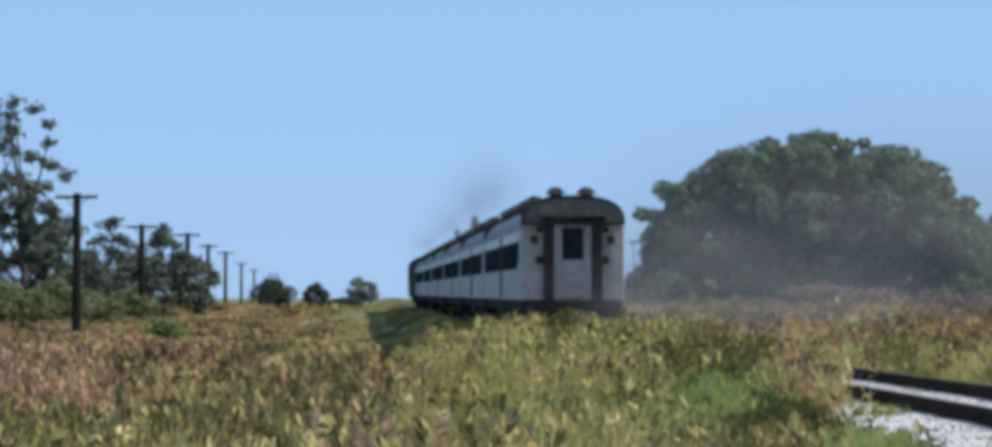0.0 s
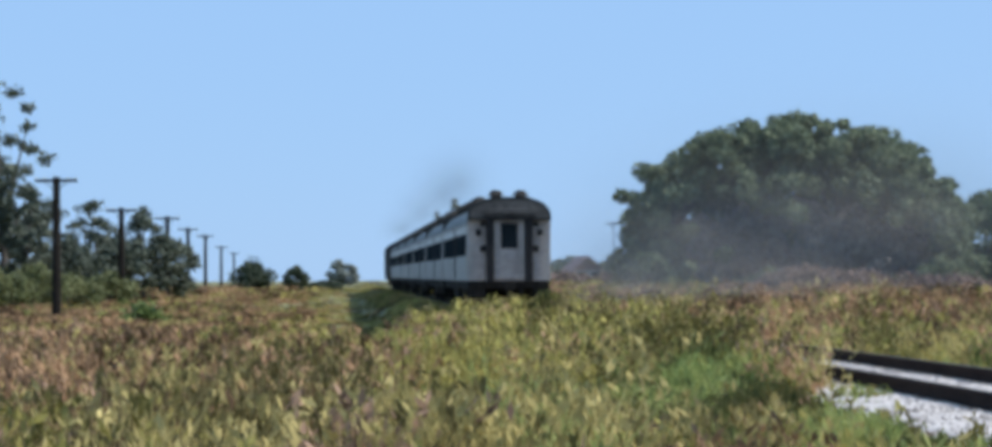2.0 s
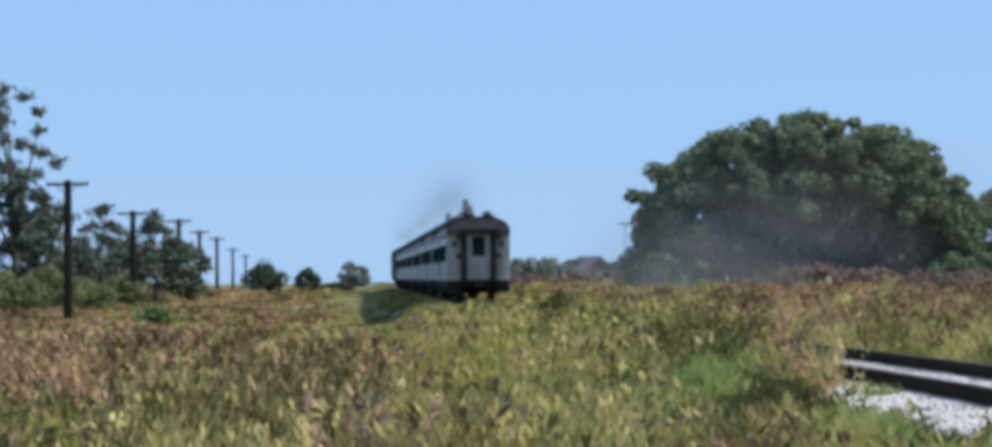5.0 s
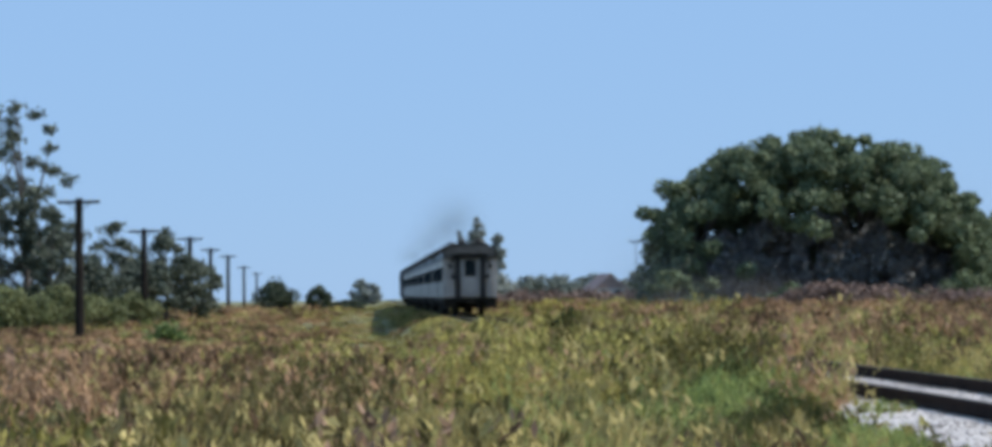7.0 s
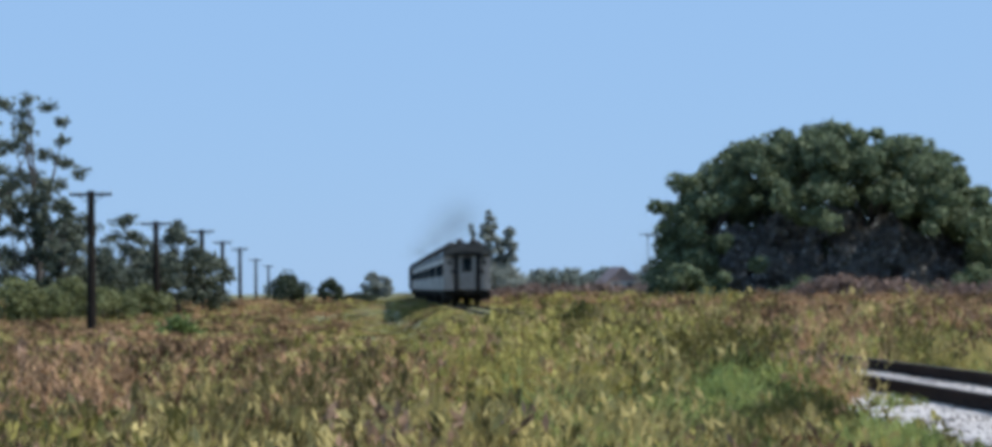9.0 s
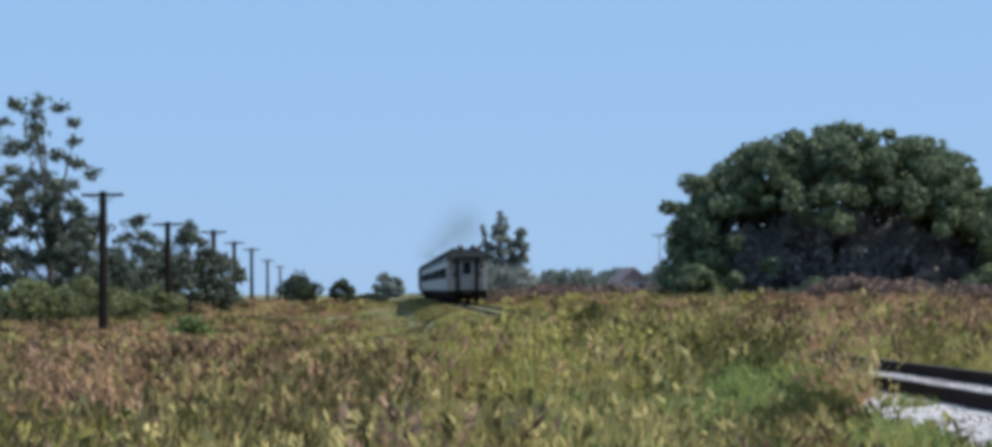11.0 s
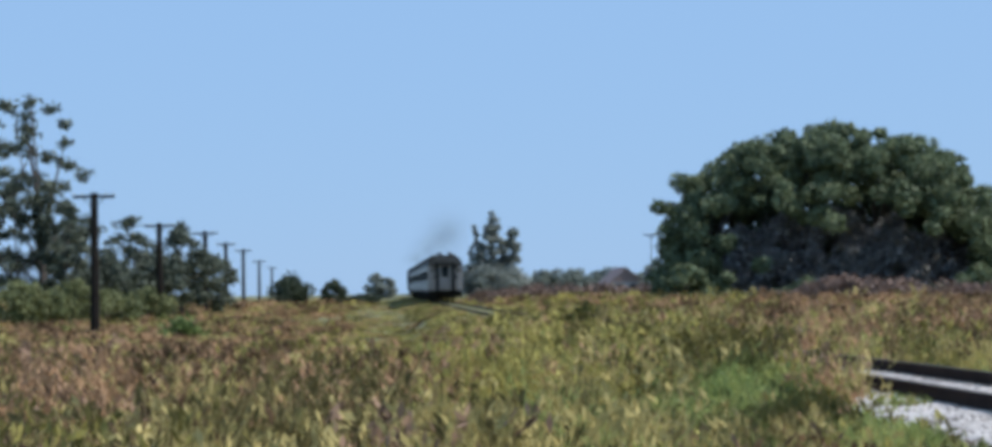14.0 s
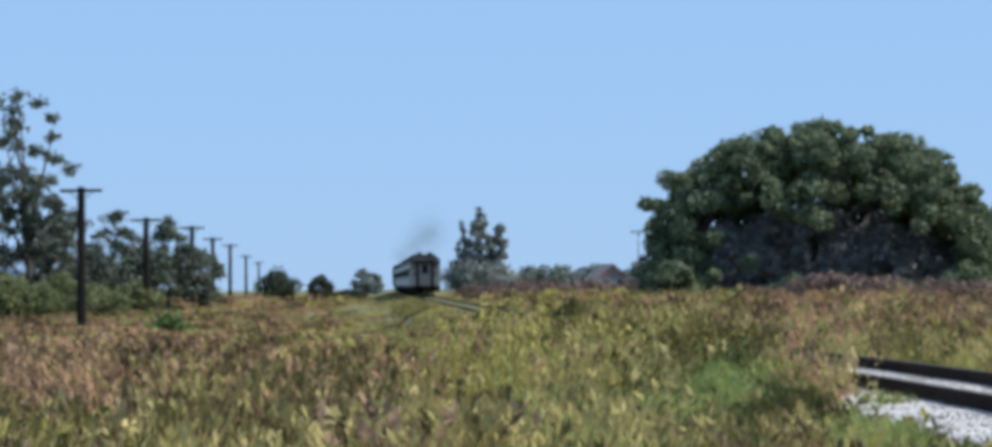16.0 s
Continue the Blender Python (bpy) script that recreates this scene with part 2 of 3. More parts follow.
# ---- ground and track ----
def build_ground():
    gx = np.concatenate([-np.geomspace(4500, 60, 22), np.linspace(-55, 55, 221), np.geomspace(60, 4500, 22)])
    gy = np.concatenate([-np.geomspace(4500, 40, 10), np.linspace(-30, 10, 10), np.linspace(12, 120, 110), np.geomspace(124, 4600, 90)])
    X, Y = np.meshgrid(gx, gy)
    Z = ground_z(X, Y)
    ob = part("ground", (np.stack([X, Y, Z], -1).reshape(-1, 3).tolist(), [], rows_of(gx, gy)), SOIL)
    tagged(ob, "dry meadow soil under rough grass and weeds", "ground", kind="structure")
    off = np.array([-3.1, -2.5, -1.75, -1.5, -0.5, 0, 0.5, 1.5, 1.75, 2.5, 3.1])
    drop = np.array([-0.62, -0.42, -0.19, -0.172, -0.165, -0.155, -0.165, -0.172, -0.19, -0.42, -0.62])
    by = np.concatenate([np.linspace(-30, 100, 261), np.geomspace(102, 900, 80)])
    rng = np.random.default_rng(3)
    verts = []
    for y in by:
        cx, cz = track_x(y), rail_z(y)
        verts += [(cx + o, y, cz + h + rng.uniform(-0.012, 0.012)) for o, h in zip(off, drop)]
    ob = part("ballast", (verts, [], rows_of(off, by)), GRAVEL)
    tagged(ob, "pale grey crushed-stone ballast bed of the railway", "ballast", kind="structure")


def build_track():
    track = tagged(new("railway_track"), "single railway track, dark rails on wooden ties", "railway track", kind="structure")
    ys = np.concatenate([np.linspace(-25, 100, 60), np.linspace(104, 900, 120)])
    web = [(-0.07, -0.18), (0.07, -0.18), (0.07, -0.15), (0.014, -0.135), (0.014, -0.05), (0.038, -0.038), (0.038, -0.006), (-0.038, -0.006), (-0.038, -0.038), (-0.014, -0.05), (-0.014, -0.135), (-0.07, -0.15)]
    head = [(-0.030, -0.006), (0.030, -0.006), (0.026, 0.0), (-0.026, 0.0)]
    for side in (-0.75, 0.75):
        at = lambda y: (track_x(y) + side, rail_z(y))
        r = part("rail", sweep(web, ys, at), RUST, track)
        part("rail_head", sweep(head, ys, at), HEAD, r, "worn running surface of the rail")
    bm = boxes((-1.28, 1.28, -0.11, 0.11, -0.15, 0.0), bevel=0.012)
    first = part("tie", bm, TIE, track)
    rng = random.Random(5)
    spots = [18 + 0.55 * i for i in range(1600)]
    first.matrix_basis = pose(track_x(17.45), 17.45, rail_z(17.45) - 0.175)
    for y in spots[:150]:
        t = new("tie", first.data)
        t.parent = track
        t.matrix_basis = pose(track_x(y) + rng.uniform(-0.04, 0.04), y, rail_z(y) - 0.175, 0, 0, 2.6 + rng.uniform(-1.2, 1.2))
    v, fcs = [], []
    for y in spots[150:900]:
        cx, cz, k = track_x(y), rail_z(y) - 0.175, len(v)
        v += [(cx + a, y + b, cz + c) for c in (-0.15, 0) for a, b in ((-1.28, -0.11), (1.28, -0.11), (1.28, 0.11), (-1.28, 0.11))]
        fcs += [tuple(k + i for i in q) for q in ((4, 5, 6, 7), (0, 1, 5, 4), (1, 2, 6, 5), (2, 3, 7, 6), (3, 0, 4, 7))]
    tagged(part("tie_row", (v, [], fcs), TIE, track), "far ties of the railway", kind="stuff")


def build_stones():
    rng = np.random.default_rng(8)
    v, fcs = [], []
    shape = np.array([(1, 0, 0), (-1, 0, 0), (0, 1, 0), (0, -1, 0), (0, 0, 1), (0, 0, -1)], float)
    tris = [(0, 2, 4), (2, 1, 4), (1, 3, 4), (3, 0, 4), (2, 0, 5), (1, 2, 5), (3, 1, 5), (0, 3, 5)]
    off = np.array([-3.1, -2.5, -1.75, -1.5, -0.5, 0.5, 1.5, 1.75, 2.5, 3.1])
    drop = np.array([-0.62, -0.42, -0.19, -0.172, -0.165, -0.165, -0.172, -0.19, -0.42, -0.62])
    for _ in range(13000):
        y, u = rng.uniform(20, 62), rng.uniform(-2.8, 2.6)
        if abs(abs(u) - 0.75) < 0.1:
            continue
        s = rng.uniform(0.009, 0.022)
        p = shape * rng.uniform(0.6, 1.3, (6, 1)) * s
        k = len(v)
        v += (p + (track_x(y) + u, y, rail_z(y) + np.interp(u, off, drop) + 0.01)).tolist()
        fcs += [tuple(k + i for i in t) for t in tris]
    tagged(part("ballast_stones", (v, [], fcs), STONE), "loose crushed stones strewn over the ballast", "gravel", kind="stuff")


# ---- train ----
CAR_LEN, CAR_GAP = 25.9, 0.7


def arc_section(half, floor, eave, top, n=14):
    """Half-width, floor, eave and roof heights to an outline from lower left over the roof to lower right."""
    pts = [(-half, floor), (-half, eave)]
    for i in range(1, n):
        a = math.pi * (1 - i / n)
        pts.append((half * math.copysign(abs(math.cos(a)) ** 0.75, math.cos(a)), eave + (top - eave) * math.sin(a) ** 0.8))
    return pts + [(half, eave), (half, floor)]


def loft(section, y0, y1, cap=True):
    n = len(section)
    verts = [(a, y0, b) for a, b in section] + [(a, y1, b) for a, b in section]
    faces = [(i, i + 1, n + i + 1, n + i) for i in range(n - 1)]
    if cap:
        faces += [tuple(range(n)), tuple(range(n, 2 * n))[::-1]]
    return verts, [], faces


def truck(parent, y, wheel_mesh):
    bm = boxes((-1.12, -0.98, y - 1.75, y + 1.75, 0.38, 0.72), (0.98, 1.12, y - 1.75, y + 1.75, 0.38, 0.72), (-1.0, 1.0, y - 0.25, y + 0.25, 0.45, 0.8), bevel=0.03)
    tr = part("truck", bm, BLACK, parent, "black four-wheel truck")
    for dy in (-1.3, 1.3):
        for sx in (-0.75, 0.75):
            w = new("wheel", wheel_mesh)
            w.parent = tr
            w.matrix_basis = pose(sx, y + dy, 0.458)


def build_car():
    """A fluted stainless coach; its middle stands at the origin on the rails, its rear end towards -y."""
    car = tagged(new("passenger_car"), "silver stainless-steel passenger coach with a dark window band", "railway car", "cars of the train")
    L = CAR_LEN / 2
    half = 1.525
    body = part("body", loft([(-half, 1.05), (-half, 3.14), (half, 3.14), (half, 1.05)], -L, L), STEEL, car, "stainless steel side walls")
    for sx in (-1, 1):
        for k in range(7):
            z = 1.12 + 0.13 * k
            part("flute", boxes((sx * half - 0.022, sx * half + 0.022, -L + 0.1, L - 0.1, z, z + 0.075)), STEEL, body)
        part("window_band", boxes((sx * half - 0.012, sx * half + 0.012, -L + 1.65, L - 0.2, 1.92, 2.80)), SEABLUE, car, "dark blue-black window band")
        for k in range(12):
            y = -L + 3.6 + k * 1.9
            w = part("window", boxes((sx * half - 0.02, sx * half + 0.02, y - 0.66, y + 0.66, 2.02, 2.70), bevel=0.008), GLASSY, car)
            rim = boxes((sx * half - 0.016, sx * half + 0.016, y - 0.74, y + 0.74, 1.96, 2.76), bevel=0.004)
            part("window_frame", rim, RUBBER, w)
        for y in (-L + 1.1,):
            d = part("vestibule_door", boxes((sx * half - 0.025, sx * half + 0.025, y - 0.42, y + 0.42, 1.15, 3.05), bevel=0.01), ENDGREY, car)
            part("door_pane", boxes((sx * half - 0.034, sx * half + 0.034, y - 0.24, y + 0.24, 2.2, 2.8)), GLASSY, d)
    sec = [(half * math.cos(a), 3.12 + 0.96 * math.sin(a)) for a in (math.pi * (1 - i / 18) for i in range(19))]
    part("roof", loft(sec, -L + 0.15, L - 0.15), DULLROOF, car, "sooty silver rounded roof")
    for y in (-L, L):
        part("roof_end", loft(arc_section(half + 0.02, 3.28, 3.34, 4.15), y - 0.32 if y < 0 else y - 0.1, y + 0.1 if y < 0 else y + 0.32), ROOFGREY, car, "sooty dark roof end")
    for sx in (-0.46, 0.46):
        for y in (-L + 0.7, -L + 4.2, -L + 7.6, -L + 10.4, 2.0, 5.6, L - 4.0, L - 0.7):
            ax, az = (sx, 4.02) if abs(y) > L - 1 else (sx * 1.9, 3.86)
            bm = rod(bmesh.new(), (ax, y, az - 0.1), (ax, y, az + 0.22), 0.24, 0.20, 10)
            rod(bm, (ax, y, az + 0.20), (ax, y, az + 0.40), 0.34, 0.14, 10)
            part("roof_vent", bm, ROOFGREY, car, "dark mushroom roof vent")
    for sx in (-1, 1):
        part("service_door", boxes((sx * half - 0.03, sx * half + 0.03, -L + 11.5, -L + 12.7, 1.12, 3.1), bevel=0.01), RUBBER, car, "dark narrow service door")
        part("gutter", boxes((sx * half - 0.05, sx * half + 0.05, -L + 0.2, L - 0.2, 3.10, 3.17)), PALE, car, "pale metal roof gutter")
        part("letterboard", boxes((sx * half - 0.02, sx * half + 0.02, -L + 0.2, L - 0.2, 2.82, 3.095)), BOARD, car, "steel letterboard over the windows with its highlight in the colour")
    part("underframe", boxes((-1.4, 1.4, -L + 0.2, L - 0.2, 0.82, 1.05), (-1.3, 1.3, -5.5, -2.0, 0.38, 0.84), (-1.3, 1.3, 1.0, 5.0, 0.35, 0.84), (-1.46, 1.46, -L + 1.4, L - 1.4, 0.72, 1.06), bevel=0.02), BLACK, car)
    bm = bmesh.new()
    for sx in (-0.066, 0.066):
        rod(bm, (sx - 0.05, 0, 0), (sx + 0.05, 0, 0), 0.458, None, 20)
    wheel_mesh = bpy.data.meshes.new("wheel")
    bm.to_mesh(wheel_mesh)
    bm.free()
    wheel_mesh.materials.append(BLACK)
    truck(car, -L + 3.4, wheel_mesh)
    truck(car, L - 3.4, wheel_mesh)
    for end in (-1, 1):
        f = lambda a, b: (end * L + a, end * L + b) if end > 0 else (end * L - b, end * L - a)
        e = part("end_wall", boxes((-half, half, *f(0.0, 0.05), 1.05, 3.40), bevel=0.01), ENDGREY, car, "dusty grey end wall")
        for sx in (-1, 1):
            for a in (0.98, 1.2):
                part("rib", boxes((sx * a - 0.03, sx * a + 0.03, *f(0.05, 0.09), 1.1, 3.45)), ENDGREY, e)
            part("marker_lamp", boxes((sx * 1.14 - 0.1, sx * 1.14 + 0.1, *f(0.05, 0.22), 2.72, 2.95), bevel=0.03), RUBBER, e, "dark marker lamp")
            part("lower_lamp", boxes((sx * 0.98 - 0.1, sx * 0.98 + 0.1, *f(0.05, 0.2), 2.12, 2.36), bevel=0.03), RUBBER, e, "dark marker lamp")
            part("upper_lamp", boxes((sx * 0.98 - 0.09, sx * 0.98 + 0.09, *f(0.05, 0.16), 3.06, 3.22), bevel=0.03), RUBBER, e, "dark marker lamp")
            part("grab_iron", rod(rod(rod(bmesh.new(), (sx * 1.42, end * (L + 0.12), 1.2), (sx * 1.42, end * (L + 0.12), 2.4), 0.018, None, 6), (sx * 1.42, end * L, 1.2), (sx * 1.42, end * (L + 0.12), 1.2), 0.018, None, 6), (sx * 1.42, end * L, 2.4), (sx * 1.42, end * (L + 0.12), 2.4), 0.018, None, 6), STEEL, e)
            part("step", boxes((sx * 1.2 - 0.3, sx * 1.2 + 0.3, *f(-0.7, -0.1), 0.45, 0.52), (sx * 1.2 - 0.3, sx * 1.2 + 0.3, *f(-0.7, -0.1), 0.75, 0.82), (sx * 1.2 - 0.3, sx * 1.2 + 0.3, *f(-0.12, -0.02), 0.45, 1.06)), BLACK, car)
        dia = part("diaphragm", boxes((-0.86, -0.56, *f(0.05, 0.32), 1.0, 3.35), (0.56, 0.86, *f(0.05, 0.32), 1.0, 3.35), (-0.98, 0.98, *f(0.05, 0.36), 3.28, 3.52), bevel=0.02), RUBBER, car, "black rubber gangway diaphragm")
        part("face_plate", boxes((-0.56, -0.36, *f(0.05, 0.18), 1.1, 3.28), (0.36, 0.56, *f(0.05, 0.18), 1.1, 3.28), bevel=0.01), PALE, dia, "pale metal door post")
        door = part("end_door", boxes((-0.36, 0.36, *f(0.05, 0.09), 1.1, 3.2), bevel=0.01), ENDGREY, car, "grey end door")
        part("door_window", boxes((-0.31, 0.31, *f(0.09, 0.11), 2.24, 3.18), bevel=0.005), GLASSY, door, "dark door window")
        for z in (1.2, 1.55, 1.85):
            part("gate_bar", boxes((-0.56, 0.56, *f(0.2, 0.24), z, z + 0.06)), ENDGREY, dia, "tail gate bar")
        part("end_hood", loft(arc_section(half - 0.09, 3.36, 3.42, 4.02), *f(0.28, 0.36)), HOODGREY, car, "grey panel under the roof end, darkened for shade")
        part("header", boxes((-1.0, 1.0, *f(0.36, 0.40), 3.55, 3.72), bevel=0.01), HOODGREY, e, "dark lintel over the gangway")
        part("buffer_beam", boxes((-1.45, 1.45, *f(-0.1, 0.06), 0.78, 1.06), bevel=0.02), BLACK, car)
        part("coupler", boxes((-0.12, 0.12, *f(0.0, 0.33), 0.72, 0.98), (-0.2, 0.2, *f(0.2, 0.34), 0.68, 1.0), bevel=0.03), BLACK, car)
        part("air_hose", rod(bmesh.new(), (0.45, end * (L + 0.1), 0.8), (0.4, end * (L + 0.16), 0.25), 0.03, None, 6), RUBBER, car)
    return car


def build_locomotive():
    loco = tagged(new("locomotive"), "dark diesel locomotive at the head of the train", "locomotive", "engines of the train")
    L = 9.6
    part("hood", loft(arc_section(1.5, 1.3, 3.55, 4.3), -L + 0.6, L - 3.0), LOCO, loco)
    part("cab", loft(arc_section(1.55, 1.3, 3.5, 4.4), L - 3.0, L - 0.8), LOCO, loco)
    part("cab_window", boxes((-1.57, 1.57, L - 2.4, L - 1.3, 2.7, 3.4)), GLASSY, loco)
    part("frame", boxes((-1.5, 1.5, -L, L, 0.85, 1.3), (-1.3, 1.3, -3, 3, 0.35, 0.86), bevel=0.03), BLACK, loco)
    part("exhaust_stack", rod(bmesh.new(), (0, 0.5, 4.2), (0, 0.5, 4.6), 0.22, 0.2, 10), BLACK, loco)
    bm = bmesh.new()
    for sx in (-0.066, 0.066):
        rod(bm, (sx - 0.05, 0, 0), (sx + 0.05, 0, 0), 0.458, None, 20)
    wm = bpy.data.meshes.new("wheel")
    bm.to_mesh(wm)
    bm.free()
    wm.materials.append(BLACK)
    truck(loco, -L + 3.3, wm)
    truck(loco, L - 3.3, wm)
    return loco


def puffs(name, mat, spots, label, category):
    """A cloud of thin rounded puffs (x, y, z, width, height), each an open shell."""
    cloud = tagged(new(name), label, category)
    rng = random.Random(11)
    for x, y, z, w, h in spots:
        off = Vector((rng.uniform(0, 50), rng.uniform(0, 50), rng.uniform(0, 50)))
        verts, rings, n = [(0, -0.45, 0)], 10, 24
        for i in range(1, rings + 1):
            for k in range(n):
                r, a = i / rings, k / n * 2 * math.pi
                q = Vector((r * math.cos(a), -0.45 * math.sqrt(max(0, 1 - r * r)), r * math.sin(a)))
                q.y += 0.06 * noise.noise(q * 2 + off)
                verts.append(tuple(q))
        faces = [(0, 1 + k, 1 + (k + 1) % n) for k in range(n)]
        faces += [(1 + i * n + k, 1 + (i + 1) * n + k, 1 + (i + 1) * n + (k + 1) % n, 1 + i * n + (k + 1) % n) for i in range(rings - 1) for k in range(n)]
        p = part("puff", (verts, [], faces), mat, cloud)
        for f in p.data.polygons:
            f.use_smooth = True
        p.matrix_basis = pose(x, y, z) @ Matrix.Diagonal((w / 2, w / 2, h / 2, 1))
    return cloud


# ---- poles ----
def build_pole(x, y, height, group="poles along the railway", arms=1, label="dark weathered wooden line pole with a crossarm", thick=1.0):
    z = float(ground_z(x, y))
    pole = tagged(new("utility_pole"), label, "utility pole", group)
    bm = rod(bmesh.new(), (0, 0, -0.4), (0, 0, height), 0.25 * thick, 0.18 * thick, 10)
    part("post", bm, POLE, pole)
    for k in range(arms):
        zz = height - 0.22 - 0.55 * k
        half = 1.15 - 0.15 * k
        arm = part("crossarm", boxes((-half, half, -0.17, -0.05, zz - 0.08, zz + 0.08), bevel=0.01), POLE, pole)
        for i in (-1, -0.6, 0.6, 1):
            part("insulator", rod(bmesh.new(), (i * half * 0.94, -0.11, zz + 0.08), (i * half * 0.94, -0.11, zz + 0.22), 0.045, 0.03, 8), CHINA, arm)
        bm = rod(rod(bmesh.new(), (-half * 0.55, -0.11, zz - 0.06), (0, -0.11, zz - 0.6), 0.025, None, 6), (half * 0.55, -0.11, zz - 0.06), (0, -0.11, zz - 0.6), 0.025, None, 6)
        part("brace", bm, POLE, pole)
    pole.matrix_basis = pose(x, y, z, 0, 0, -3)
    return pole


# ---- plants ----
def leaves(centres, radii, per, size, rng, flat=0.8, reach=1.0):
    """Leaf blades scattered in clumps: centres (n, 3), radii (n,), per leaves each."""
    n = len(centres)
    c = np.repeat(np.asarray(centres), per, 0)
    r = np.repeat(np.asarray(radii), per)[:, None]
    d = rng.normal(size=(n * per, 3))
    d /= np.linalg.norm(d, axis=1, keepdims=True)
    p = c + d * r * (rng.uniform(0.35, 1.0, (n * per, 1)) ** 0.5 if reach == 1.0 else rng.uniform(0.1, reach, (n * per, 1))) * (1, 1, flat)
    a = rng.normal(size=p.shape)
    a /= np.linalg.norm(a, axis=1, keepdims=True)
    b = np.cross(a, d + 0.6 * rng.normal(size=p.shape))
    b /= np.linalg.norm(b, axis=1, keepdims=True) + 1e-9
    s = size * rng.uniform(0.6, 1.35, (len(p), 1))
    v = np.stack([p - a * s, p + b * s * 0.45, p + a * s, p - b * s * 0.45], 1).reshape(-1, 3)
    f = np.arange(len(v)).reshape(-1, 4)
    return v.tolist(), [], f.tolist()


def build_tree(name, label, x, y, height, width, mat, seed, clumps=90, per=90, leaf=0.22, low=0.12, dome=0.6, clump=0.13, depth=None, group="", airy=0.0, lean=0.0, reach=1.55, stem=1.0):
    """A tapered trunk with limbs that reach into the crown's clumps. low: where the crown begins; dome: how full its outline is."""
    rng = np.random.default_rng(seed)
    z0 = float(ground_z(x, y))
    depth = depth or width
    tree = tagged(new(name), label, "tree" if height > 4.5 else "bush", group)
    tree.matrix_basis = pose(x, y, z0 - 0.05)
    cs, rs = [], []
    while len(cs) < clumps:
        u = rng.normal(size=3)
        u /= np.linalg.norm(u)
        k = rng.uniform(0, 1) ** (1 / 3) if airy else rng.uniform(0.45, 1) ** 0.5
        h = 0.5 + 0.5 * u[2] * k
        hh = low + (1 - low) * h
        spread = (1 - abs(2 * h - 0.75) ** 2.2 * 0.55) if dome else 1
        cs.append((u[0] * k * width / 2 * spread + lean * hh * height, u[1] * k * depth / 2 * spread, hh * height))
        rs.append(width * clump * rng.uniform(0.6, 1.25))
    top = max(c[2] + r * 0.8 for c, r in zip(cs, rs))
    cs = [(a, b, c * height / top) for a, b, c in cs]
    bm = bmesh.new()
    r = max(0.05, height * 0.022) * stem
    th = height * (low + 0.35)
    rod(bm, (0, 0, 0), (lean * th, 0, th), r, r * 0.5, 9)
    for i in rng.choice(len(cs), min(16, len(cs)), replace=False):
        cx, cy, cz = cs[i]
        s = min(th, max(0.15 * height, cz * 0.55))
        rod(bm, (lean * s, 0, s * 0.9), (cx, cy, cz), r * 0.38, r * 0.1, 6)
    if name == "thicket":
        tagged(part("stems", bm, BARK, tree), "bare grey stems", kind="stuff")
    else:
        part("trunk", bm, BARK, tree)
    part("crown", leaves(cs, rs, per, leaf, rng, 0.8 if not airy else 0.65, 1.0 if not airy else reach), mat, tree)
    return tree


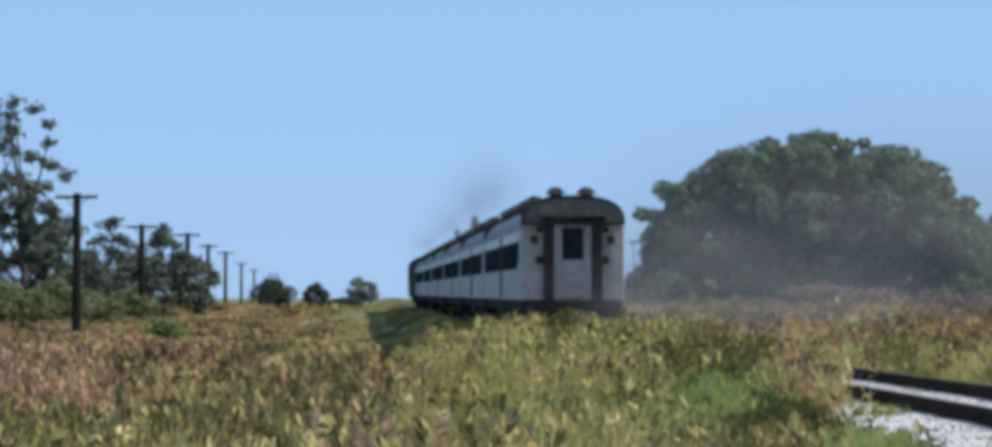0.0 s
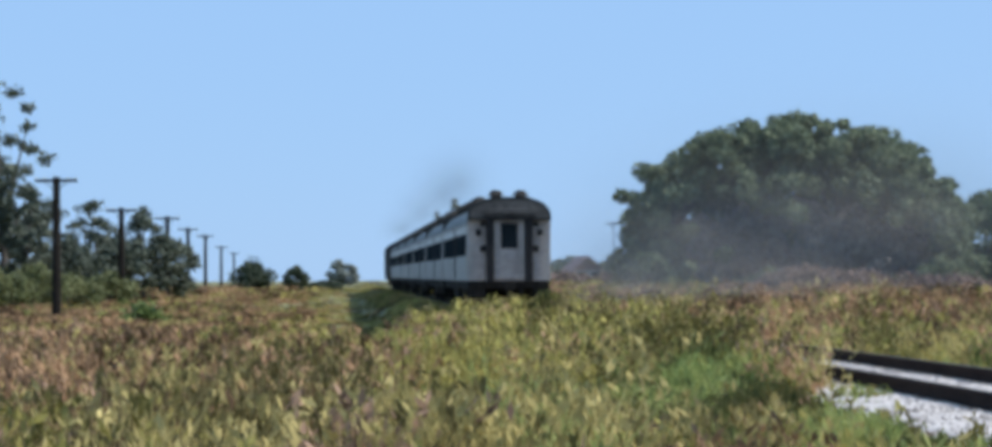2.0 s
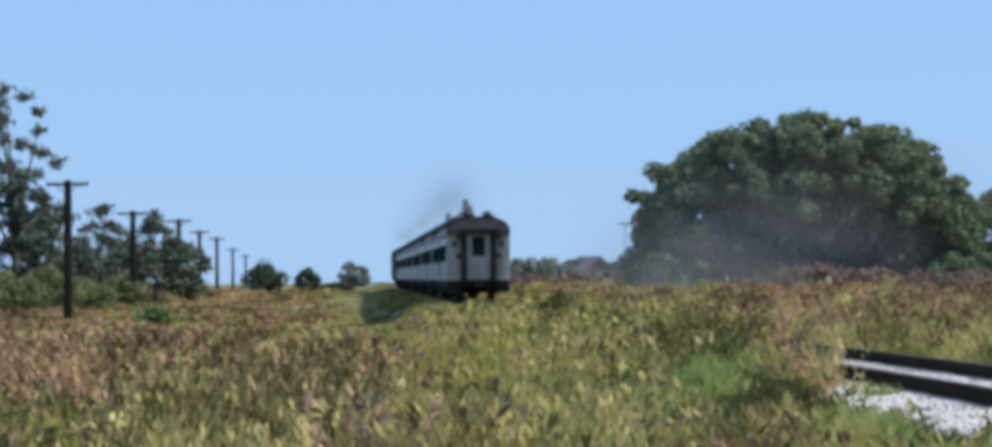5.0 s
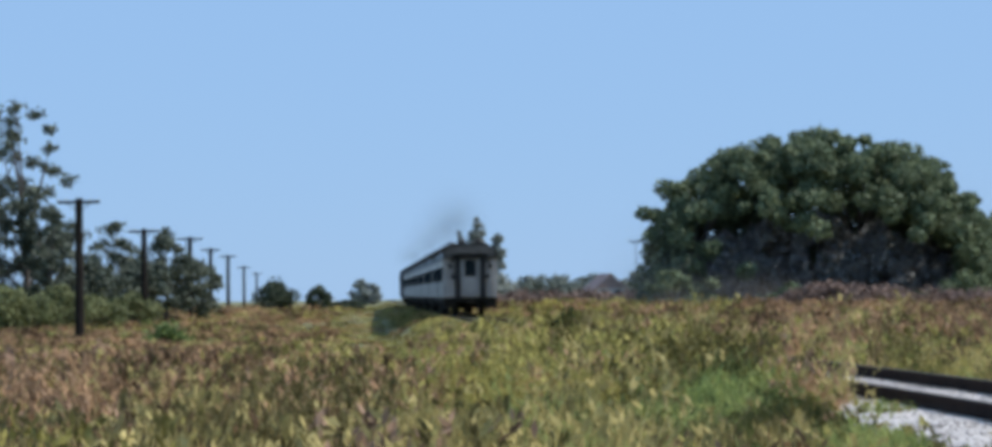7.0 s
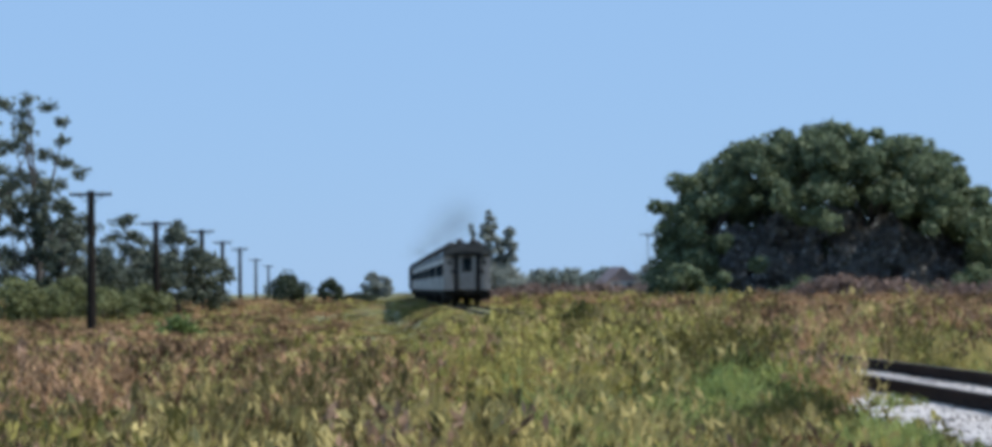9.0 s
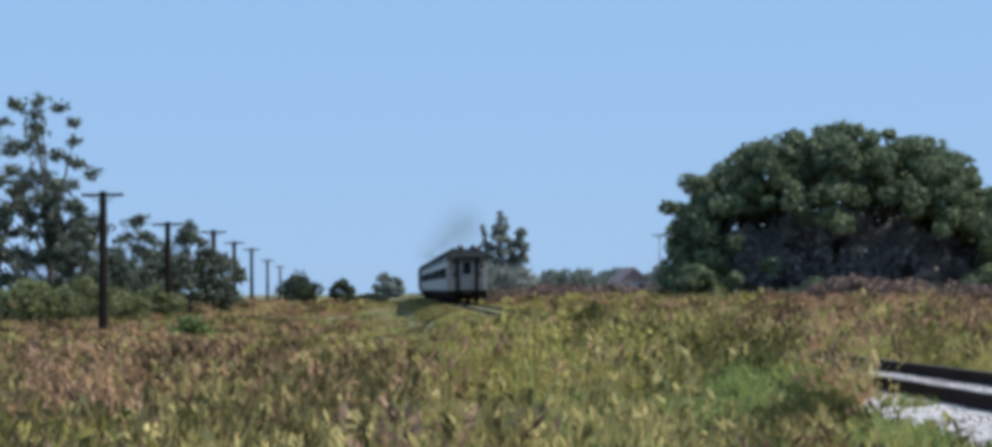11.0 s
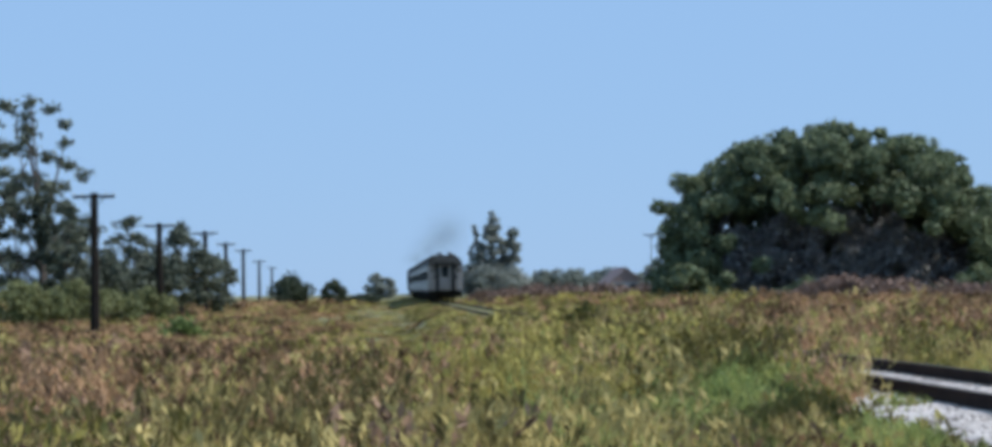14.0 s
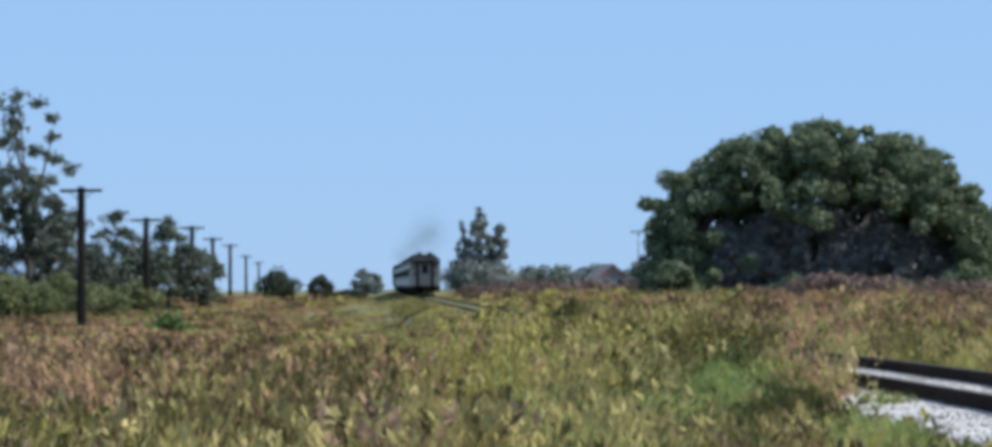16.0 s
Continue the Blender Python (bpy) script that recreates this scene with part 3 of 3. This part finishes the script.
def build_grove():
    """A close grove whose crowns make one broad dome, hollow and shaded underneath."""
    rng = np.random.default_rng(77)
    mid, half, high, deep, y0 = 20.5, 11.5, 11.2, 9.0, 202.0
    trunks = [(12.2, 203.0), (17.6, 206.0), (23.5, 204.0), (28.6, 205.0)]
    crowns, sizes = [[] for _ in trunks], [[] for _ in trunks]
    total = 0
    while total < 1020:
        u = rng.normal(size=3)
        u[2] = abs(u[2])
        u /= np.linalg.norm(u)
        u = np.sign(u) * np.abs(u) / (np.abs(u) ** 2.4).sum() ** (1 / 2.4)
        k = rng.uniform(0.80, 1.0) if rng.uniform() < 0.8 else rng.uniform(0.45, 0.8)
        p = u * k
        r = rng.uniform(0.45, 0.98)
        # the camera side is left open below the crowns, to show a dark hollow
        if p[1] < 0.1 and -0.62 < p[0] < 0.66 and p[2] < 0.56 - 0.35 * p[0] ** 2 + 0.10 * math.sin(p[0] * 9) and rng.uniform() < 0.93:
            continue
        if total > 840:
            p = np.array([rng.uniform(-0.75, 0.8), rng.uniform(0.25, 0.8), rng.uniform(0.06, 0.62)])
            r = 1.1
        c = np.array([mid + p[0] * half, y0 + p[1] * deep, float(ground_z(mid, y0)) + p[2] * high])
        i = int(np.argmin([abs(c[0] - t[0]) for t in trunks]))
        crowns[i].append(c)
        sizes[i].append(r)
        total += 1
    # one long bough reaches out over the field
    for c, r in (((9.2, 200.0, 7.0), 0.55), ((10.0, 200.4, 6.9), 0.6), ((10.6, 200.6, 8.6), 0.8), ((10.7, 200.0, 4.8), 0.9), ((10.4, 200.0, 3.4), 1.0)):
        crowns[0].append(np.array(c))
        sizes[0].append(r)
    for i, (tx, ty) in enumerate(trunks):
        tz = float(ground_z(tx, ty))
        tree = tagged(new("oak_tree"), "broad dark-green tree in full leaf in a close grove", "tree", "grove beside the line")
        tree.matrix_basis = pose(tx, ty, tz - 0.05)
        local = [c - (tx, ty, tz) for c in crowns[i]]
        bm = rod(bmesh.new(), (0, 0, 0), (0, 0, 4.2), 0.36, 0.24, 10)
        for c in [local[k] for k in rng.choice(len(local), min(46, len(local)), replace=False)]:
            foot = Vector((0, 0, rng.uniform(1.4, 4.0)))
            bend = foot.lerp(Vector(c), 0.55) + Vector((rng.uniform(-0.5, 0.5), rng.uniform(-0.5, 0.5), rng.uniform(0.2, 0.9)))
            rod(bm, foot, bend, 0.13, 0.075, 6)
            rod(bm, bend, c, 0.075, 0.02, 5)
        part("trunk", bm, BARK, tree)
        part("crown", leaves(local, sizes[i], 150, 0.2, rng, 0.78), LEAF, tree)
    for sx, d, h, w, s in ((162, 212, 7.0, 8.0, 6), (180, 214, 5.6, 9.0, 7)):
        build_tree("oak_tree", "broad dark-green tree in full leaf in a close grove", at_angle(sx, d), d, h, w, LEAF, s, clumps=60, per=200, leaf=0.22, low=0.03, clump=0.125, group="grove beside the line")


def build_house(x, y):
    """A far gabled house, its gable towards the line."""
    z = float(ground_z(x, y))
    house = tagged(new("house"), "small pale house with a red gabled roof dulled for haze", "house")
    house.matrix_basis = pose(x, y, z, 0, 0, 12)
    w, d, eave, ridge = 2.9, 4.5, 2.6, 5.2
    outline = [(-w, -0.2), (-w, eave), (0, ridge - 0.15), (w, eave), (w, -0.2)]
    part("wall", loft(outline + outline[:1], -d, d), CLADDING, house, "pale boarded walls")
    for sx in (-1, 1):
        slope = [(sx * 0.0, ridge), (sx * (w + 0.4), eave - 0.35), (sx * (w + 0.4), eave - 0.15), (sx * 0.0, ridge + 0.22)]
        part("roof", loft(slope + slope[:1], -d - 0.4, d + 0.4), ROOFRED, house)
    part("gable", loft([(-w + 0.3, eave + 0.1), (0, ridge - 0.3), (w - 0.3, eave + 0.1), (-w + 0.3, eave + 0.1)], -d - 0.06, -d - 0.005), ROOFRED, house, "red shingled gable dulled for haze")
    for px in (-1.4, 1.3):
        win = part("window", boxes((px - 0.5, px + 0.5, -d - 0.05, -d + 0.02, 1.0, 2.3)), GLASSY, house)
        part("sill", boxes((px - 0.6, px + 0.6, -d - 0.14, -d + 0.02, 0.9, 1.0)), CLADDING, win)


def at_angle(px, dist):
    """The x of a thing dist metres off, px thousandths of a right-hand slope."""
    return px / 1000.0 * dist


def build_trees():
    build_grove()
    for sx, d, h, w, s in ((93, 184, 1.2, 4.0, 21), (100, 184, 1.7, 4.5, 22), (110, 182, 1.8, 5.0, 23), (122, 186, 1.6, 5.0, 24), (138, 188, 1.2, 5.0, 25), (156, 188, 1.1, 6.0, 26)):
        build_tree("brush_pile", "dry brown brushwood and scrub before the grove", at_angle(sx, d), d, h, w, TWIG, s, clumps=40, per=70, leaf=0.16, low=0.0, clump=0.15, group="scrub before the grove")
    for i in range(11):
        sx = 4 + i * 5.6
        build_tree("dry_hedge", "low brown dry scrub before the distant trees", at_angle(sx, 330), 330 + 5 * math.sin(i * 2.1), 1.5 + 0.4 * math.sin(i * 1.7), 13.0, TWIG, 130 + i, clumps=50, per=36, leaf=0.26, low=0.0, clump=0.07, depth=4, group="dry scrub hedge")
    # Twiggy filler, added only to lighten the dark hollow under the crowns.
    for sx, d, h, w, s in ((72, 200, 5.2, 5.5, 141), (87, 201, 6.0, 6.0, 142), (103, 201, 6.2, 6.0, 143), (119, 201, 5.8, 6.0, 144), (134, 202, 4.8, 5.5, 145)):
        build_tree("thicket", "grey twiggy filler added to lighten the hollow under the oaks", at_angle(sx, d), d, h, w, HOLLOWGREY, s, clumps=50, per=90, leaf=0.2, low=0.0, clump=0.15, depth=3.0, group="thicket under the oaks")
    for sx, d, h, w, s in ((55, 191, 2.6, 3.0, 26), (93, 186, 1.7, 2.4, 27)):
        build_tree("low_shrub", "dense dark-green shrub at the foot of the grove", at_angle(sx, d), d, h, w, LEAF, s, clumps=34, per=110, leaf=0.2, low=0.0, clump=0.17, group="undergrowth of the grove")
    # tall airy trees and the smaller row on the other side
    for sx, d, h, w, s in ((-149, 228, 16.9, 6.5, 31), (-166, 232, 18.0, 7.0, 32), (-142, 225, 9.0, 4.5, 33), (-157, 226, 9.5, 6.5, 34)):
        build_tree("tall_tree", "tall airy tree with loose dark foliage", at_angle(sx, d), d, h, w, LEAFGREY, s, clumps=38, per=90, leaf=0.22, low=0.1, clump=0.118, airy=1, dome=0, reach=1.15, group="tall trees at the field edge")
    for sx, d, h, w, s in ((-136, 262, 8.8, 6.5, 41), (-120, 258, 8.6, 6.0, 42), (-105, 262, 7.9, 6.5, 43), (-97, 266, 5.6, 5.0, 44), (-128, 250, 5.6, 6.5, 45), (-112, 255, 5.4, 6.5, 46), (-146, 256, 7.2, 6.5, 47)):
        build_tree("field_tree", "small dark-leaved tree in a loose row", at_angle(sx, d), d, h, w, LEAFGREY, s, clumps=44, per=90, leaf=0.22, low=0.05, clump=0.135, airy=1, reach=1.15, group="loose row of field trees")
    for sx, d, h, w, s in ((-158, 218, 3.4, 5.0, 55), (-149, 219, 3.0, 5.0, 51), (-139, 221, 3.3, 5.0, 52), (-129, 230, 2.6, 5.0, 53), (-116, 240, 2.8, 4.0, 54)):
        build_tree("shrub", "low light-green shrub under the trees", at_angle(sx, d), d, h, w, LEAFLITE, s, clumps=30, per=60, leaf=0.2, low=0.0, clump=0.17, group="shrubs under the trees")
    build_house(at_angle(33.6, 590), 590)
    for sx, d, h, w, s in ((-71, 350, 3.7, 5.0, 61), (-57, 350, 2.9, 2.7, 62), (-47.5, 400, 1.1, 4.0, 64)):
        build_tree("round_bush", "compact dark round bush in the meadow", at_angle(sx, d), d, h, w, LEAFDARK, s, clumps=44, per=70, leaf=0.22, low=0.0, clump=0.16, group="bushes far in the meadow")
    # far trees behind the train
    for sx, d, h, w, low, s, n in ((-6.5, 450, 6.4, 10.5, 0.0, 71, 80), (-6.6, 449, 12.6, 3.8, 0.2, 72, 44), (-9.6, 449, 10.6, 2.3, 0.25, 73, 26), (-2.6, 449, 10.2, 3.2, 0.25, 74, 30), (-10.5, 450, 6.8, 5.0, 0.0, 75, 36), (-2.4, 450, 6.6, 5.0, 0.0, 76, 36)):
        build_tree("ragged_tree", "ragged grey-green tree beyond the railway", at_angle(sx, d), d, h, w, LEAFHAZIER, s, clumps=n, per=120, leaf=0.28, low=low, clump=0.17, airy=1, lean=-0.14 if sx == -9.6 else (0.12 if sx == -2.6 else 0), reach=1.1, stem=0.35, group="ragged trees beyond the railway")
    build_tree("green_bush", "fresh light-green bush in the meadow beside a pole", at_angle(-105, 150), 150, 1.25, 2.6, LEAFFRESH, 77, clumps=20, per=26, leaf=0.2, low=0.0, clump=0.2, airy=1)
    build_tree("weed_clump", "dark green weed clump on the railway bank", 1.42, 61, 1.25, 1.0, LUSH, 78, clumps=26, per=140, leaf=0.06, low=0.0, clump=0.2, airy=1)
    rng = random.Random(9)
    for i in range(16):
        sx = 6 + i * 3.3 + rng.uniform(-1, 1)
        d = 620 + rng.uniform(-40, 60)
        build_tree("distant_tree", "distant grey-green tree with haze put into its leaf colour", at_angle(sx, d), d, 5.0 + rng.uniform(-1.2, 1.4), 7.5, LEAFHAZY, 80 + i, clumps=26, per=40, leaf=0.4, low=0.0, clump=0.17, group="distant treeline")
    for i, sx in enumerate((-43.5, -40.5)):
        build_tree("distant_tree", "distant grey-green tree with haze put into its leaf colour", at_angle(sx, 640), 640, (5.4, 4.6)[i], 4.2, LEAFHAZIER, 110 + i, clumps=24, per=90, leaf=0.32, low=0.0, clump=0.18, group="distant treeline")


def wave(x, y, s, seed, along=0.6):
    """Soft patchiness from 0 to 1."""
    r = np.random.default_rng(seed)
    t = np.zeros_like(x)
    for _ in range(7):
        a, k, p = r.uniform(0, 6.28), r.uniform(0.5, 1.6) / s, r.uniform(0, 6.28)
        t += np.sin((x * math.cos(a) + y * math.sin(a) * along) * k * 6.28 + p)
    return 0.5 + t / 7


def blades(x, y, z, h, w, bend, rng):
    n = len(x)
    a = rng.uniform(0, 6.283, n)
    dx, dy = np.cos(a) * w / 2, np.sin(a) * w / 2
    b = rng.uniform(0, 6.283, n)
    bx, by = np.cos(b) * h * bend, np.sin(b) * h * bend
    P = lambda px, py, pz: np.stack([px, py, pz], -1)
    v = np.stack([P(x - dx, y - dy, z - 0.05), P(x + dx, y + dy, z - 0.05), P(x + dx * 0.8 + bx * 0.35, y + dy * 0.8 + by * 0.35, z + h * 0.6),
                  P(x - dx * 0.8 + bx * 0.35, y - dy * 0.8 + by * 0.35, z + h * 0.6), P(x + bx, y + by, z + h)], 1).reshape(-1, 3)
    k = np.arange(n)[:, None] * 5
    quads, tris = (k + (0, 1, 2, 3)).tolist(), (k + (3, 2, 4)).tolist()
    return v.tolist(), quads + tris, (x + bx, y + by, z + h)


def leafage(x, y, z, h, spread, size, rng, per, broad=0.27):
    """Broad leaves round each stem."""
    x, y, z, h, spread, size = (np.repeat(q, per) for q in (x, y, z, h, spread, size))
    n = len(x)
    p = np.stack([x + rng.normal(size=n) * spread, y + rng.normal(size=n) * spread, z + h * rng.uniform(0.1, 1.0, n)], -1)
    a = rng.normal(size=(n, 3)) * (0.55, 0.55, 0.35) + (0, 0, 1.0)
    a /= np.linalg.norm(a, axis=1, keepdims=True)
    b = np.cross(a, rng.normal(size=(n, 3)))
    b /= np.linalg.norm(b, axis=1, keepdims=True) + 1e-9
    s = (size * rng.uniform(0.6, 1.4, n))[:, None]
    v = np.stack([p - a * s, p + b * s * broad, p + a * s, p - b * s * broad], 1).reshape(-1, 3)
    return v.tolist(), np.arange(len(v)).reshape(-1, 4).tolist()


def toned(ob, tone, per):
    """Each plant keeps one tone through all its blades and leaves."""
    me = ob.data
    me.attributes.new("tone", "FLOAT", "POINT").data.foreach_set("value", np.repeat(tone, per).astype(np.float32))
    return ob


def meadow():
    rng = np.random.default_rng(21)
    n, stems = 14000, 12
    cd = 15 * (480 / 15) ** rng.uniform(0, 1, n)
    cx = rng.uniform(-1, 1, n) * (0.19 * cd + 3)
    # the near bank is thickly overgrown
    bd = rng.uniform(24, 44, 1300)
    cd, cx = np.concatenate([cd, bd]), np.concatenate([cx, track_x(bd) - rng.uniform(1.7, 4.2, 1300) - 0.55 * smooth(34, 27, bd)])
    n = len(cd)
    total = n
    d, x = np.repeat(cd, stems), np.repeat(cx, stems)
    plant = np.repeat(np.arange(n), stems)
    n = len(d)
    wide = 0.085 * np.maximum(d / 25, 1) ** 0.8
    d, x = d + rng.normal(size=n) * wide, x + rng.normal(size=n) * wide
    u = x - track_x(d)
    # plants stand in clumps
    edge = wave(x, d, 5, 1) * 0.8
    keep = np.where(u < 0, u < -1.15 - 0.55 * smooth(36, 24, d) - 0.2 * edge, u > 1.9 + edge)
    keep |= (u < -1.0) & (u > -4) & (d > 30.4 + 1.5 * edge)
    keep |= (np.abs(u) < 2.2) & (d > 48) & (rng.uniform(0, 1, n) < 0.7)
    # beyond 104 m no plants on the line, so the camera sees the running gear
    keep &= ~((np.abs(u) < 1.5) & (d > 104))
    d, x, u, plant = d[keep], x[keep], u[keep], plant[keep]
    n = len(d)
    z = ground_z(x, d)
    p1, p2, p3, p4 = wave(x, d, 6, 2), wave(x, d, 1.6, 3), wave(x, d, 14, 4), wave(x, d, 0.7, 5)
    slope = x / d
    red = smooth(-0.03, -0.10, slope) * smooth(23, 36, d) * 5.5 + smooth(2, 6, u) * smooth(65, 115, d) * 4.5 + 0.8 * (p1 > 0.58) * smooth(26, 40, d)
    red = red * (1 - 0.9 * smooth(-6, -3, u) * smooth(64, 48, d))
    pink = smooth(-0.09, -0.14, slope) * smooth(20, 26, d) * smooth(60, 40, d) * 0.7
    gold = smooth(-0.07, -0.02, slope) * smooth(0.09, 0.04, slope) * smooth(26, 42, d) * 2.0 * (0.3 + p2)
    lush = smooth(-0.02, 0.05, slope) * smooth(52, 30, d) * 6.0 + 0.5 * (p3 > 0.6) * p4
    straw = 0.45 * p2 * p4 + 0.10 + 0.9 * smooth(-0.12, -0.08, slope) * smooth(-0.01, -0.05, slope) * smooth(45, 30, d)
    green = 0.35 + 0.35 * p1 + 1.0 * smooth(1, 3, u) * smooth(95, 65, d)
    W = np.stack([red, pink, gold, lush, straw, green], 1) + 0.02
    W = W * (0.12 + np.clip(np.stack([0.55 * wave(x, d, 1.3, 30 + i, 0.25) + 0.45 * wave(x, d, 3.6, 50 + i, 0.2) for i in range(6)], 1), 0, 1)) ** 8
    W = np.cumsum(W / W.sum(1, keepdims=True), 1)
    luck, vigour = rng.uniform(0, 1, total), np.clip(rng.uniform(0.6, 1.15, total) + 1.5 * (wave(cx, cd, 1.0, 62, 0.3) - 0.5), 0.3, 1.6)
    tones = np.clip(0.2 * rng.uniform(0, 1, total) + 2.6 * (wave(cx, cd, 1.0, 60, 0.25) - 0.5) + 1.1 * (wave(cx, cd, 2.6, 61, 0.2) - 0.5) + 0.48, 0, 1)
    pick = (luck[plant][:, None] > W).sum(1)
    tall = (0.40 + 0.45 * p1 * p2 + 0.30 * p2 * p4 + 0.1 * p4)
    tall = tall * np.where(u > 1.5, 0.7, 1.0) * (1 - 0.6 * smooth(40, 60, d) * smooth(-4.0, -6.0, u))
    tall = tall * vigour[plant]
    bank = (u > -4.5) & (u < -1.0)
    far_bank = 0.34 + 0.12 * smooth(30, 34, d) * smooth(62, 50, d) + 0.30 * smooth(46, 56, d) * smooth(98, 82, d) + 0.26 * p1 + 0.18 * p4
    near_bank = 0.15 + 0.1 * p4 + 0.26 * smooth(-2.0, -2.9, u)
    onto = smooth(30.5, 35.5, d)
    tall = np.where(bank, (near_bank * (1 - onto) + far_bank * onto) * (0.5 + 0.5 * vigour[plant]), tall)
    tall = tall * (1 - 0.8 * smooth(88, 122, d) * smooth(-9, -5, u) * smooth(6, 3, u))
    tall = tall * (1 - 0.65 * smooth(100, 130, d) * smooth(-10, -7, u) * smooth(-1.2, -2.5, u))
    tall = np.where(np.abs(u) < 1.3, 0.26 + 0.1 * p4, tall)
    kinds = (("red_sorrel", SORREL, DOCK, SORREL, "rusty red-brown seeding sorrel standing in the meadow", 1.0, 0.6), ("pink_grass", MAUVE, MAUVE, MAUVE, "dusty pink seeding grass in the meadow", 0.9, 0.8),
             ("yellow_weeds", BLADE, GOLD, GOLD, "yellow-green flowering weeds beside the track", 1.05, 0.6), ("lush_weeds", LUSH, LUSH, LUSH, "lush green weeds near the ballast edge", 0.85, 0.0),
             ("dry_grass", STRAW, STRAW, STRAW, "straw-coloured tall dry grass", 1.1, 0.4), ("green_grass", BLADE, BLADE, BLADE, "rough green meadow grass", 0.85, 0.05))
    for i, (name, stalk, seed, leaf, label, hk, part_heads) in enumerate(kinds):
        s = pick == i
        m = int(s.sum())
        far = np.maximum(d[s] / 28, 1)
        h = np.minimum(tall[s] * hk * rng.uniform(0.5, 1.2, m), 1.12)
        ton = tones[plant[s]]
        v, f, tip = blades(x[s], d[s], z[s], h, 0.020 * far ** 0.8 * rng.uniform(0.6, 1.4, m), rng.uniform(0.1, 0.75, m), rng)
        grass = toned(part(name, (v, [], f), stalk), ton, 5)
        tagged(grass, label, "grass", kind="stuff")
        lv, lf = leafage(x[s], d[s], z[s], h * 0.95, 0.06 * far ** 0.6, np.minimum(0.054 * far ** 0.72, 0.4 * h + 0.11), rng, 4 if i != 4 else 3)
        tagged(toned(part("leaves", (lv, [], lf), leaf, grass), ton, 16 if i != 4 else 12), kind="stuff")
        q = rng.uniform(0, 1, m) < part_heads
        if q.any():
            lq, fq = rng.uniform(0.08, 0.2, q.sum()) * np.minimum(far[q] ** 0.4, 3 * h[q]), far[q]
            hv, hf = leafage(tip[0][q], tip[1][q], tip[2][q] - lq, lq, 0.026 * fq ** 0.8, np.minimum(0.044 * fq ** 0.68, 0.3 * h[q] + 0.06), rng, 6, 0.36)
            tagged(toned(part("seed_heads", (hv, [], hf), seed, grass), ton[q], 24), kind="stuff")


# ---- the place ----
build_ground()
build_track()
build_trees()
for px, dist, tall in ((-132.5, 172, 7.85), (-112, 240, 7.4), (-97.5, 288, 7.3), (-91, 372, 7.4), (-85.5, 430, 7.4), (-80.5, 560, 7.3), (-76.5, 690, 7.3)):
    build_pole(at_angle(px, dist), dist, tall, thick=1.12)
for px in (43.5, 46.0):
    build_pole(at_angle(px, 470), 470, 9.5, "far poles by the grove", 1, "thin distant pole beside the grove", 0.3)
build_stones()
meadow()

car = build_car()
cars = [car] + [copy_thing(car, pose(0, 0, 0)) for _ in range(5)]
engine = build_locomotive()
engines = [engine, copy_thing(engine, pose(0, 0, 0))]
smoke = puffs("exhaust_smoke", SMOKE, [(-0.5, 0, 5.4, 6.0, 4.5), (1.0, -9, 6.6, 8.0, 7.0), (2.5, -20, 8.0, 9.0, 9.0), (3.5, -32, 8.6, 9.0, 10.0)], "thin brown diesel exhaust drifting over the train", "smoke")
dust = puffs("track_dust", DUST, [(2.6, -5, 0.9, 9.0, 4.2), (7.5, 0, 0.9, 13.0, 4.4), (3.0, 4, 1.6, 13.0, 8.0), (6.0, 16, 3.0, 18.0, 13.0), (12.0, 26, 3.6, 26.0, 18.0), (20.0, 38, 4.0, 28.0, 19.0)], "pale dust raised beside the passing train", "dust")


def train_y(t):
    return 93.6 + 11.2 * t + 0.16 * t * t


def on_track(y, dz=0.0):
    a = math.degrees(math.atan2(-(track_x(y + 5) - track_x(y - 5)), 10))
    p = math.degrees(math.atan2(rail_z(y + 9) - rail_z(y - 9), 18))
    return pose(track_x(y), y, rail_z(y) + dz, p, 0, a)


def motions():
    times = [0.5 * i for i in range(33)]
    for i, c in enumerate(cars):
        walk(c, [(t, on_track(train_y(t) + CAR_LEN / 2 + 0.35 + i * (CAR_LEN + CAR_GAP))) for t in times])
    # the wheels of the rearmost car roll
    for truck_part in cars[0].children:
        for w in truck_part.children:
            if w.name.startswith("wheel"):
                x, y, z = w.matrix_basis.translation
                walk(w, [(k / FPS, pose(x, y, z, -math.degrees((train_y(k / FPS) - train_y(0)) / 0.458))) for k in range(int(16 * FPS) + 1)])
    lead = 6 * (CAR_LEN + CAR_GAP) + 0.35 + 9.6
    for i, e in enumerate(engines):
        walk(e, [(t, on_track(train_y(t) + lead + i * 19.9)) for t in times])
    walk(smoke, [(t, on_track(train_y(t) + lead)) for t in times])
    walk(dust, [(t, pose(1.5 + 0.9 * t, 100 + 13.5 * t, 0.5)) for t in times])


motions()
